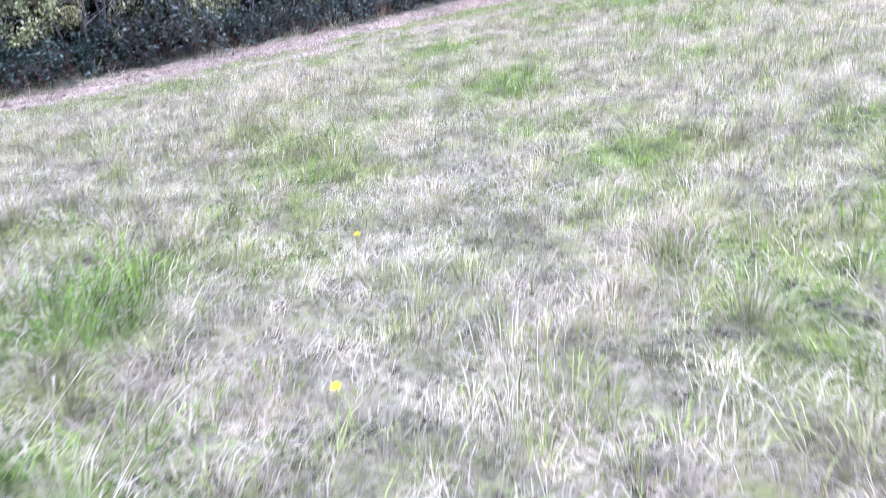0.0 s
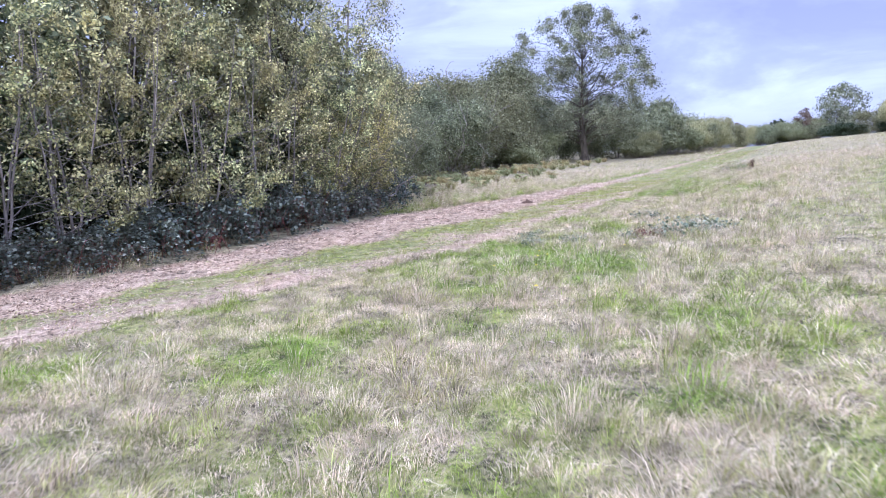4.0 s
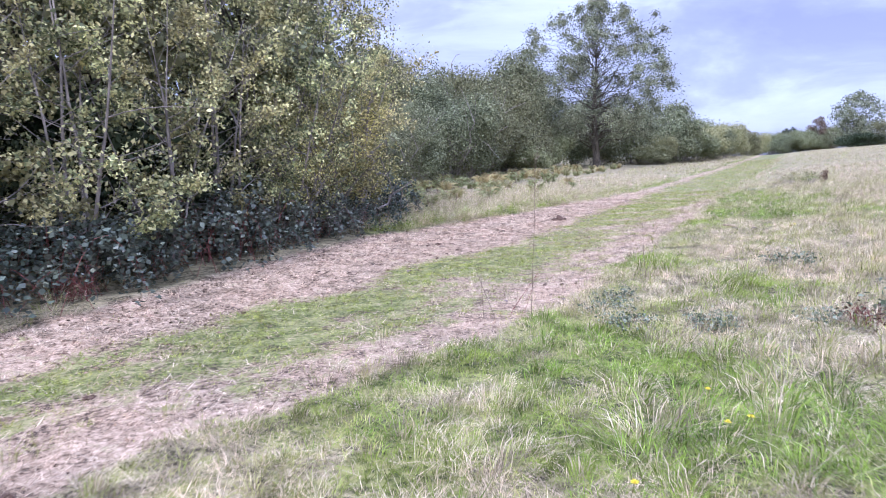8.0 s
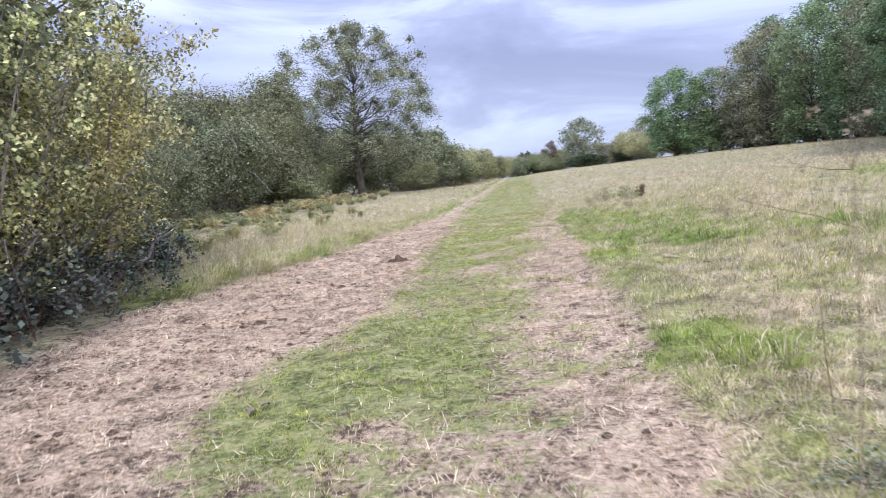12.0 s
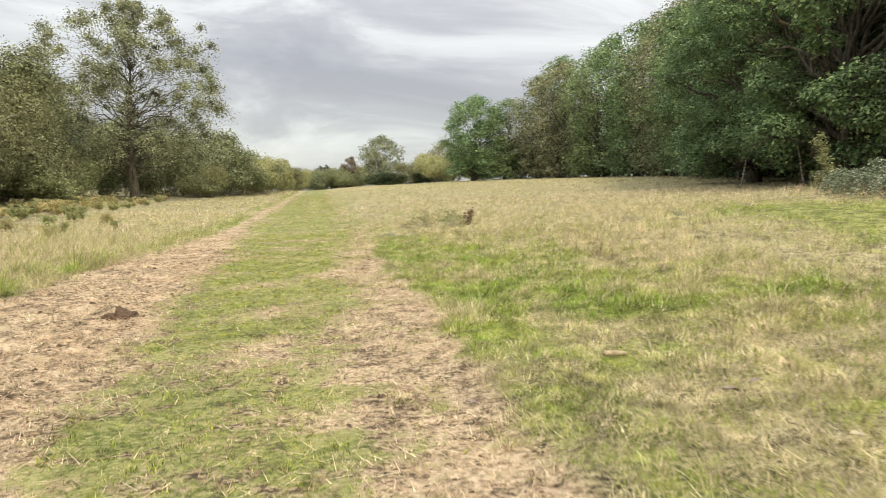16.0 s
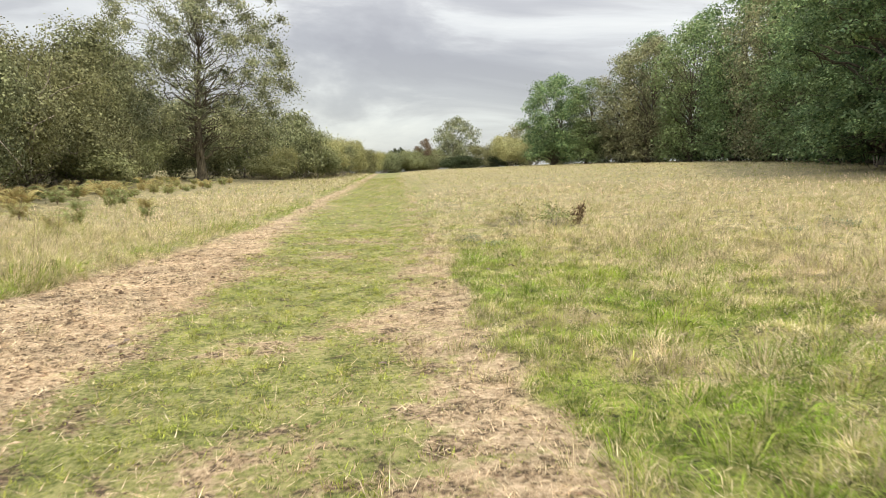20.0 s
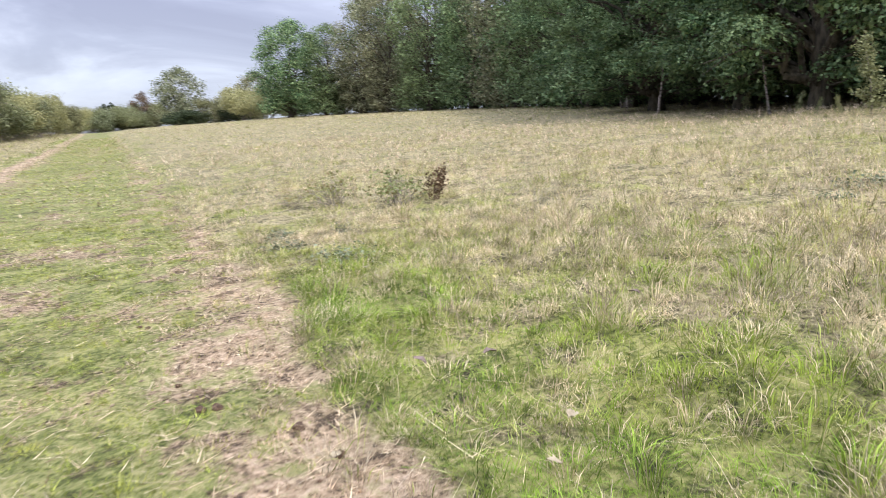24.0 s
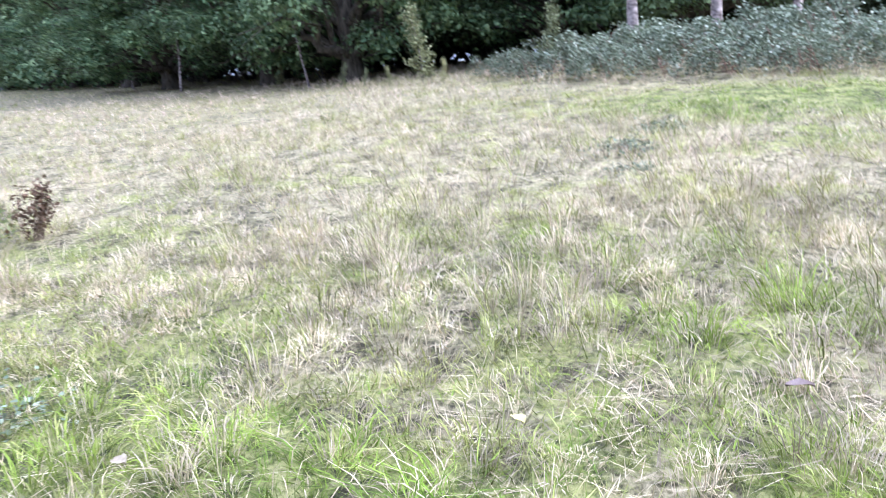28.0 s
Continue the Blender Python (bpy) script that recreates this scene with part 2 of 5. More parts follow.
# willow, birch, oak and scrub tones lightened and blued in place of distance haze
M_WILLOW = leaf_material("hazed_willow_leaves", ((0.0, (0.09, 0.11, 0.06)), (0.6, (0.20, 0.225, 0.125)), (1.0, (0.36, 0.385, 0.24))), (0.22, 0.19, 0.09), 0.45, 0.25, 0.5, 0.35, sprays=1.7)
M_BIRCH = leaf_material("hazed_birch_leaves", ((0.0, (0.12, 0.14, 0.085)), (0.6, (0.25, 0.27, 0.16)), (1.0, (0.43, 0.43, 0.29))), (0.26, 0.23, 0.125), 0.5, 0.3, 0.5, 0.4, sprays=0.9)
M_OAK = leaf_material("hazed_oak_leaves", ((0.0, (0.065, 0.125, 0.064)), (0.6, (0.18, 0.27, 0.13)), (1.0, (0.34, 0.43, 0.21))), (0.225, 0.26, 0.12), 0.5, 0.25, 0.5, 0.25, sprays=0.8)
M_HAZEL = leaf_material("yellowing_leaves", ((0.0, (0.16, 0.16, 0.07)), (0.5, (0.40, 0.38, 0.14)), (1.0, (0.78, 0.70, 0.32))), (0.52, 0.42, 0.14), 0.4, 0.3, 0.5, 0.9, sprays=1.7)
M_SCRUB = leaf_material("hazed_scrub_leaves", ((0.0, (0.15, 0.175, 0.09)), (0.6, (0.28, 0.305, 0.15)), (1.0, (0.42, 0.43, 0.25))), (0.34, 0.30, 0.145), 0.5, 0.2, 0.6, 0.15)
M_RUSSET = leaf_material("russet_leaves", ((0.0, (0.13, 0.09, 0.065)), (1.0, (0.27, 0.20, 0.14))), (0.22, 0.19, 0.10), 0.5, 0.2)
M_BRAMBLE = leaf_material("bramble_leaves", ((0.0, (0.06, 0.085, 0.05)), (0.5, (0.15, 0.19, 0.115)), (0.85, (0.32, 0.36, 0.25)), (1.0, (0.50, 0.53, 0.41))), (0.16, 0.19, 0.12), 0.4, 0.15, 0.35, 1.2, gloss=0.35)
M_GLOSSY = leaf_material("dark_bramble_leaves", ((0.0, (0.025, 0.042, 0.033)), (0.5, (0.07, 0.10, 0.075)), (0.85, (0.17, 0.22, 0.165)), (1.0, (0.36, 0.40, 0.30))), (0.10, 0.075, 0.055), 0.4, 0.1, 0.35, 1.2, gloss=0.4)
M_SAGE = leaf_material("pale_bramble_leaves", ((0.0, (0.09, 0.12, 0.075)), (0.5, (0.21, 0.25, 0.165)), (0.85, (0.40, 0.44, 0.33)), (1.0, (0.56, 0.59, 0.48))), (0.22, 0.25, 0.16), 0.4, 0.15, 0.5, 1.2, gloss=0.3)
M_BRACKEN = leaf_material("bracken_fronds", ((0.0, (0.22, 0.16, 0.075)), (0.5, (0.28, 0.34, 0.14)), (1.0, (0.48, 0.53, 0.27))), (0.42, 0.26, 0.13), 0.45, 0.3, 0.6, 0.5)
M_REDLEAF = leaf_material("withered_leaves", ((0.0, (0.07, 0.045, 0.03)), (1.0, (0.22, 0.14, 0.09))), (0.14, 0.12, 0.06), 0.5, 0.2)
M_BARK = bark_material("dark_bark", (0.045, 0.038, 0.03), (0.15, 0.13, 0.10))
M_STEM = bark_material("grey_stems", (0.15, 0.13, 0.115), (0.42, 0.37, 0.33))
M_BIRCHBARK = bark_material("birch_bark", (0.08, 0.065, 0.06), (0.52, 0.44, 0.41), 5.0, 1.8)
M_SOIL = plain_material("turned_soil", (0.045, 0.028, 0.02), (0.17, 0.11, 0.08), 30.0, 0.95)
M_WOOD = plain_material("pale_wood", (0.22, 0.16, 0.10), (0.52, 0.42, 0.30), 22.0, 0.9)
M_PALE = plain_material("pale_dry_leaf", (0.26, 0.21, 0.14), (0.50, 0.43, 0.32), 25.0, 0.8)
M_BROWNLEAF = plain_material("brown_dry_leaf", (0.13, 0.09, 0.08), (0.32, 0.25, 0.23), 25.0, 0.7)
M_YELLOW = plain_material("yellow_petals", (0.78, 0.62, 0.02), (0.88, 0.76, 0.05), 60.0, 0.6)
M_AMBER = plain_material("yellowed_leaf", (0.50, 0.42, 0.16), (0.68, 0.60, 0.28), 25.0, 0.7)
M_DEADSTEM = plain_material("dead_stems", (0.12, 0.085, 0.06), (0.30, 0.23, 0.16), 18.0, 0.9)
M_REDSTEM = plain_material("red_stems", (0.16, 0.05, 0.045), (0.32, 0.13, 0.11), 18.0, 0.7)


# ---- shaping helpers ----
def mesh_np(name, verts, faces, material):
    """A mesh from arrays: verts (n, 3), faces (m, 3) or (m, 4)."""
    verts, faces = np.asarray(verts, np.float32), np.asarray(faces, np.int32)
    k = faces.shape[1]
    me = bpy.data.meshes.new(name)
    me.vertices.add(len(verts))
    me.vertices.foreach_set("co", verts.ravel())
    me.loops.add(faces.size)
    me.loops.foreach_set("vertex_index", faces.ravel())
    me.polygons.add(len(faces))
    me.polygons.foreach_set("loop_start", np.arange(0, faces.size, k, dtype=np.int32))
    me.materials.append(material)
    me.update(calc_edges=True)
    return me


def piece(name, me, parent=None, label="", smooth=False):
    if smooth:
        me.polygons.foreach_set("use_smooth", np.ones(len(me.polygons), bool))
    ob = new(name, me)
    if parent is not None:
        ob.parent = parent
    if label:
        tagged(ob, label=label)
    return ob


def lattice(ix, iy, seed):
    h = (ix * 374761393 + iy * 668265263 + seed * 974634777) & 0x7FFFFFFF
    h = ((h ^ (h >> 13)) * 1274126177) & 0x7FFFFFFF
    return ((h ^ (h >> 16)) & 0xFFFF) / 65535.0


def drift(x, y, size, seed=0):
    """Smooth value noise from 0 to 1, with patches about that many metres across."""
    u, v = np.asarray(x, float) / size, np.asarray(y, float) / size
    iu, iv = np.floor(u).astype(np.int64), np.floor(v).astype(np.int64)
    fu, fv = u - iu, v - iv
    fu, fv = fu * fu * (3 - 2 * fu), fv * fv * (3 - 2 * fv)
    a, b = lattice(iu, iv, seed), lattice(iu + 1, iv, seed)
    c, d = lattice(iu, iv + 1, seed), lattice(iu + 1, iv + 1, seed)
    return (a * (1 - fu) + b * fu) * (1 - fv) + (c * (1 - fu) + d * fu) * fv


def patchy(x, y, size, seed=0):
    return (drift(x, y, size, seed) + 0.5 * drift(x, y, size / 2.3, seed + 7) + 0.25 * drift(x, y, size / 5.1, seed + 13)) / 1.75


# ---- lie of the land ----
def land(x, y):
    """Height of the ground: the field climbs to the east of the path, the wood edge lies a little lower."""
    x, y = np.asarray(x, float), np.asarray(y, float)
    yc = np.minimum(y, 160.0)
    along = 0.011 * (yc - 35 + np.sqrt((yc - 35) ** 2 + 900)) - 0.115
    t = np.clip((y + 12) / 36, 0, 1)
    slope = 0.03 + 0.115 * t * t * (3 - 2 * t)
    east = 0.5 * (x + np.sqrt(x * x + 2.25))
    west = x - east
    u, v = np.clip((y - 20) / 20, 0, 1), np.clip((x - 4) / 18, 0, 1)
    return along - 0.4 * u * u * (3 - 2 * u) * v * v * (3 - 2 * v) + slope * 60 * (1 - np.exp(-east / 60)) - 0.875 * (1 - np.exp(west / 25)) - 0.05


def east_edge(y):
    return 2.02 - 1.75 * np.clip((3.6 - y) / 7.2, 0, 1) - 1.6 * np.clip((-4.0 - y) / 5, 0, 1) + 0.28 * (drift(y, y * 0, 2.1, 3) - 0.5) + 0.3 * (drift(y, y * 0, 0.45, 4) - 0.5)


def west_edge(y):
    return np.interp(y, (-9, -5, 2, 6, 10, 14, 18, 22, 40), (-3.1, -3.0, -3.3, -4.0, -4.5, -4.4, -3.9, -3.4, -3.0)) + 0.5 * (drift(y, y * 0, 2.6, 5) - 0.5)


def is_mown(x, y):
    """1 on the mown way, 0 in the long grass."""
    e, w = east_edge(y), west_edge(y)
    return np.clip((e - x) / 0.12 + 0.5, 0, 1) * np.clip((x - w) / 0.2 + 0.5, 0, 1)


LUSH_SPOTS = ((2.7, 22.2, 0.75), (2.5, 20.2, 0.7), (3.3, 19.6, 0.9), (5.5, 22.0, 0.55), (2.8, 15.1, 0.8), (2.6, 12.7, 0.7), (3.6, 13.4, 0.9), (5.8, 12.7, 0.9),
              (4.6, 21.4, 0.4), (6.9, -11.7, 0.55), (6.4, -10.4, 0.5), (8.1, -12.6, 0.45), (10.3, -10.1, 0.6), (8.2, -8.7, 0.5), (1.8, -4.7, 0.8), (3.2, -4.2, 0.7),
              (5.9, -6.6, 0.5), (4.0, 0.4, 1.3), (3.0, 1.6, 0.8), (6.3, -2.4, 0.8), (2.6, 6.6, 0.8), (3.6, 4.6, 0.7), (3.7, 16.5, 0.9))


def lushness(x, y):
    """Where the grass is at its greenest: damp spots beside the way, and the lawn-like strip up the slope."""
    x, y = np.asarray(x, float), np.asarray(y, float)
    s = 0.0 * x
    for a, b, r in LUSH_SPOTS:
        s = np.maximum(s, np.exp(-(((x - a) / r) ** 2 + ((y - b) / (r * 1.3)) ** 2)))
    s = s * np.clip((patchy(x, y, 0.5, 16) - 0.30) / 0.2, 0, 1.2)
    s = np.maximum(s, 0.75 * np.exp(-(((x - west_edge(y) + 0.4) / 0.45) ** 2)) * (y > 10) * np.clip((patchy(x, y, 0.9, 17) - 0.35) / 0.2, 0, 1))
    lawn = np.exp(-(((x - 11.2 - 0.18 * (y - 18)) / 1.7) ** 2)) * np.clip((y - 6) / 6, 0, 1) * np.clip((26 - y) / 4, 0, 1)
    return np.clip(np.maximum(s, lawn), 0, 1)


def greenness(x, y):
    """How green the grass is, 0 to 1."""
    x, y = np.asarray(x, float), np.asarray(y, float)
    g = 0.14 + 0.52 * np.clip((0.5 * patchy(x, y, 2.4, 11) + 0.5 * patchy(x, y, 0.8, 12) - 0.38) / 0.24, 0, 1)
    for a, b, r in LUSH_SPOTS:
        g = g + 0.5 * np.exp(-(((x - a) / r) ** 2 + ((y - b) / (r * 1.3)) ** 2))
    g = g * (0.22 + 1.0 * np.clip((patchy(x, y, 0.6, 14) - 0.36) / 0.24, 0, 1))
    # a mown lawn-like strip up the slope
    g = g + 0.9 * np.exp(-(((x - 11.2 - 0.18 * (y - 18)) / 1.7) ** 2)) * np.clip((y - 6) / 6, 0, 1) * np.clip((26 - y) / 4, 0, 1)
    # fringe of green along the edges of the mown way
    g = g + 0.35 * (0.3 + 1.4 * patchy(x, y, 0.7, 15)) * np.exp(-(((x - east_edge(y) - 0.35) / 0.4) ** 2)) + 0.95 * np.exp(-(((x - west_edge(y) + 0.45) / 0.5) ** 2)) * (y > 9) * np.clip((patchy(x, y, 1.6, 18) - 0.46) / 0.14, 0, 1)
    g = g + 0.14 * np.exp(-(((x - east_edge(y) - 1.5) / 1.7) ** 2)) * np.clip((y - 9) / 4, 0, 1)
    # paler, drier grass up the field and away from the way
    g = g - 0.2 * np.clip((y - 19) / 8, 0, 1) * (x > 2) - 0.14 * np.clip((x - 4.5) / 4, 0, 1) * np.clip((y - 8) / 6, 0, 1) * (np.abs(x - 11.2 - 0.18 * (y - 18)) > 1.8) - 0.5 * (x < west_edge(y) - 1.1)
    # leaf litter, not grass, beneath the western thicket
    wild = np.clip(g, 0, 1) * np.where((x < -2.4) & (y < 11), 0.1, 1.0)
    # the mown way: a green middle between two raked strips
    wob = 0.35 * (patchy(x, y, 1.5, 23) - 0.5) * 2
    south = np.clip((3.6 - y) / 7.2, 0, 1)
    far = np.clip((y - 16) / 22, 0, 1)
    mid = np.clip((0.9 - 1.6 * south + 1.5 * wob + 0.9 * far - x) / (1.3 + 0.3 * far) + 0.5, 0, 1) * np.clip((x + 1.3 + 0.3 * south - 0.4 * np.exp(-(((y - 11.2) / 2.6) ** 2)) + wob + 1.0 * np.clip((y - 20) / 20, 0, 1)) / (0.55 + 0.5 * far) + 0.5, 0, 1)
    bare = np.exp(-(((y - 13.2 - 0.15 * x) / 0.6) ** 4)) * np.clip((x + 0.6) / 0.8, 0, 1)
    mid = mid * (1 - 0.75 * bare) * np.clip(0.1 + 1.5 * patchy(x, y, 0.9, 31), 0.1, 1) + 0.4 * np.clip((patchy(x, y, 0.5, 33) - 0.5) * 8, 0, 1) * (x > 0.5)
    m = is_mown(x, y)
    return np.clip(m * mid + (1 - m) * wild, 0, 1)


def surface(x, y):
    """Height of the ground with its tussocks, hollows and rake marks."""
    x, y = np.asarray(x, float), np.asarray(y, float)
    m = is_mown(x, y)
    near = np.exp(-((np.hypot(x - 3, y - 8) / 60) ** 2))
    rough = 0.06 * (patchy(x, y, 0.9, 41) - 0.5) + 0.09 * (drift(x, y, 0.5, 42) - 0.5) + 0.06 * (drift(x, y, 2.7, 43) - 0.5)
    smooth = 0.03 * (drift(x, y, 0.4, 47) - 0.5) + 0.03 * (drift(x, y, 1.3, 49) - 0.5)
    rake = 0.085 * (drift(x, y, 0.33, 53) - 0.4) * np.clip((-1.2 - x) / 0.4, 0, 1)
    return land(x, y) + near * ((1 - m) * rough + m * (smooth + rake) - 0.03 * m)


def spread(a, b, step, out, grow=1.16):
    """Coordinates evenly spaced from a to b, then ever wider apart to the distance out on both sides."""
    mid = list(np.arange(a, b + step / 2, step))
    lo, hi, d = [], [], step
    while (lo[-1] if lo else a) > -out:
        d *= grow
        lo.append((lo[-1] if lo else a) - d)
    d = step
    while (hi[-1] if hi else b) < out:
        d *= grow
        hi.append((hi[-1] if hi else b) + d)
    return np.array(lo[::-1] + mid + hi)


def make_ground():
    xs, ys = spread(-5.2, 9.0, 0.14, 1600), spread(-15.0, 30.0, 0.18, 1600)
    X, Y = np.meshgrid(xs, ys)
    X, Y = X.ravel(), Y.ravel()
    Z = surface(X, Y)
    nx, ny = len(xs), len(ys)
    i = (np.arange(ny - 1)[:, None] * nx + np.arange(nx - 1)[None]).ravel()
    me = mesh_np("ground", np.stack([X, Y, Z], 1), np.stack([i, i + 1, i + nx + 1, i + nx], 1), M_GROUND)
    for key, value in (("sward", greenness(X, Y)), ("mown", is_mown(X, Y))):
        a = me.attributes.new(key, "FLOAT", "POINT")
        a.data.foreach_set("value", value.astype(np.float32))
    tagged(piece("ground", me, smooth=True), "sloping heathland ground with a mown grass way between raked strips", "ground", kind="structure")


make_ground()


# ---- plants ----
def tube(line, radii, sides=6):
    """A tapered tube along a line of points: verts and quads."""
    line, n = np.asarray(line, float), len(line)
    ahead = np.gradient(line, axis=0)
    ahead /= np.linalg.norm(ahead, axis=1, keepdims=True) + 1e-9
    ref = np.where(np.abs(ahead[:, 2:3]) > 0.9, (1.0, 0, 0), (0, 0, 1.0))
    u = np.cross(ahead, ref)
    u /= np.linalg.norm(u, axis=1, keepdims=True) + 1e-9
    v = np.cross(ahead, u)
    a = np.arange(sides) / sides * 2 * np.pi
    ring = u[:, None] * np.cos(a)[None, :, None] + v[:, None] * np.sin(a)[None, :, None]
    V = (line[:, None] + ring * np.asarray(radii)[:, None, None]).reshape(-1, 3)
    r, s = np.meshgrid(np.arange(n - 1), np.arange(sides), indexing="ij")
    r, s, t = r.ravel() * sides, s.ravel(), (s.ravel() + 1) % sides
    return V, np.stack([r + s, r + t, r + sides + t, r + sides + s], 1)


def joined(parts):
    V, F, n = [], [], 0
    for v, f in parts:
        V.append(v)
        F.append(f + n)
        n += len(v)
    return np.concatenate(V), np.concatenate(F)


def leaf_cards(rng, C, size, droop=0.0, flat=0.0, wide=0.62, face=None, stray=0.6):
    """One small folded kite-shaped leaf at each centre, turned towards face where that is given."""
    n = len(C)
    d = rng.normal(size=(n, 3))
    d[:, 2] = d[:, 2] * (1 - flat) - droop
    d /= np.linalg.norm(d, axis=1, keepdims=True)
    s = rng.normal(size=(n, 3))
    s[:, 2] *= 1 - flat
    s -= (s * d).sum(1, keepdims=True) * d
    s /= np.linalg.norm(s, axis=1, keepdims=True)
    if face is not None:
        up = face / (np.linalg.norm(face, axis=1, keepdims=True) + 1e-6) + rng.normal(size=(n, 3)) * stray
        up /= np.linalg.norm(up, axis=1, keepdims=True)
        d -= (d * up).sum(1, keepdims=True) * up
        d /= np.linalg.norm(d, axis=1, keepdims=True)
        s = np.cross(up, d)
    up = np.cross(d, s)
    L = (size * rng.uniform(0.65, 1.3, n))[:, None]
    mid = C + d * L * 0.05
    V = np.stack([C - d * L * 0.5, mid + s * L * wide / 2 + up * L * 0.12, C + d * L * 0.5, mid - s * L * wide / 2 + up * L * 0.12], 1).reshape(-1, 3)
    i = np.arange(n)[:, None] * 4
    return V, i + np.arange(4)[None]


def bent(rng, start, way, length, n, wiggle, lift):
    """A limb: a line that wanders and gradually lifts (or droops, if lift is negative)."""
    p, d, out = np.array(start, float), np.array(way, float), []
    for i in range(n + 1):
        out.append(p.copy())
        d = d + rng.normal(size=3) * wiggle + (0, 0, lift / n)
        d /= np.linalg.norm(d)
        p = p + d * length / n
    return np.array(out)


def skeleton_of(rng, height, reach, radius, stems=1, low=0.25, limbs=16, twigs=6, rise=0.5, lift=0.4, lean=0.05, sides=7, taper=1.0, bushy=0.35):
    """Stems, limbs and twigs. Returns tubes and the lines along which leaves grow."""
    tubes, lines, boughs = [], [], []
    for k in range(stems):
        a = k / stems * 6.28 + rng.uniform(0, 1)
        out = 0.0 if stems == 1 else rng.uniform(0.12, 0.35)
        way = np.array([np.cos(a) * out, np.sin(a) * out, 1.0]) + (*rng.normal(size=2) * lean, 0)
        h = height * (1.0 if stems == 1 else rng.uniform(0.7, 1.0))
        foot = np.array([np.cos(a), np.sin(a), 0]) * (0 if stems == 1 else radius * 2.5) - (0, 0, 0.25)
        trunk = bent(rng, foot, way / np.linalg.norm(way), h, 12, 0.05, 0.15)
        rad = radius * (0.08 + 0.92 * (1 - np.linspace(0, 1, 13)) ** taper)
        rad[0] *= 1.35
        tubes.append(tube(trunk, rad, sides))
        for j in range(limbs):
            f = low + (0.97 - low) * (j + rng.uniform(0, 1)) / limbs
            i = min(int(f * 12), 11)
            p = trunk[i] + (trunk[i + 1] - trunk[i]) * (f * 12 - i)
            b = j * 2.4 + rng.uniform(-0.5, 0.5)
            g = (f - low) / (1 - low)
            e = rise * (0.5 + 0.9 * g) + rng.normal() * 0.12
            length = reach * (np.sqrt(max(0.02, 1 - (g * 0.96) ** 1.6)) * 0.85 + 0.15) * rng.uniform(0.7, 1.1)
            limb = bent(rng, p, (np.cos(b) * np.cos(e), np.sin(b) * np.cos(e), np.sin(e)), length, 6, 0.13, lift)
            r0 = max(rad[i] * 0.42, 0.006)
            bough = [tube(limb, r0 * np.linspace(1, 0.2, 7), 5 if sides > 4 else 4)]
            boughs.append(bough)
            lines.append(limb[3:])
            for q in range(twigs):
                u = rng.uniform(0.3, 1.0)
                m = min(int(u * 6), 5)
                s = limb[m] + (limb[m + 1] - limb[m]) * (u * 6 - m)
                w = limb[m + 1] - limb[m]
                w = w / np.linalg.norm(w) + rng.normal(size=3) * 0.7
                twig = bent(rng, s, w / np.linalg.norm(w), length * bushy * rng.uniform(0.5, 1.1), 3, 0.2, lift * 0.6)
                bough.append(tube(twig, r0 * 0.3 * np.linspace(1, 0.3, 4), 3))
                lines.append(twig)
    return tubes, boughs, lines


def along_lines(rng, lines, n, fuzz, crowd=3.0):
    """n leaf places scattered about the twigs."""
    L = [ln for ln in lines]
    k = rng.choice(len(L), n, p=rng.dirichlet(np.full(len(L), crowd)))
    u = rng.uniform(0.15, 1.05, n)
    C = np.empty((n, 3))
    for i in range(n):
        ln = L[k[i]]
        t = u[i] * (len(ln) - 1)
        a = min(int(t), len(ln) - 2)
        C[i] = ln[a] + (ln[a + 1] - ln[a]) * (t - a)
    return C + rng.normal(size=(n, 3)) * fuzz


STANDING = set()


def add_boughs(root, boughs, bark, split):
    """Limbs with their twigs, each one a part, or all the fine branches of a thin tree in one."""
    if split:
        for b in boughs:
            piece("limb", mesh_np("limb", *b[0], bark), root, smooth=True)
        tagged(piece("twigwork", mesh_np("twigwork", *joined([t for b in boughs for t in b[1:]]), bark), root), kind="stuff")
    else:
        tagged(piece("branchwork", mesh_np("branchwork", *joined([t for b in boughs for t in b]), bark), root), kind="stuff")


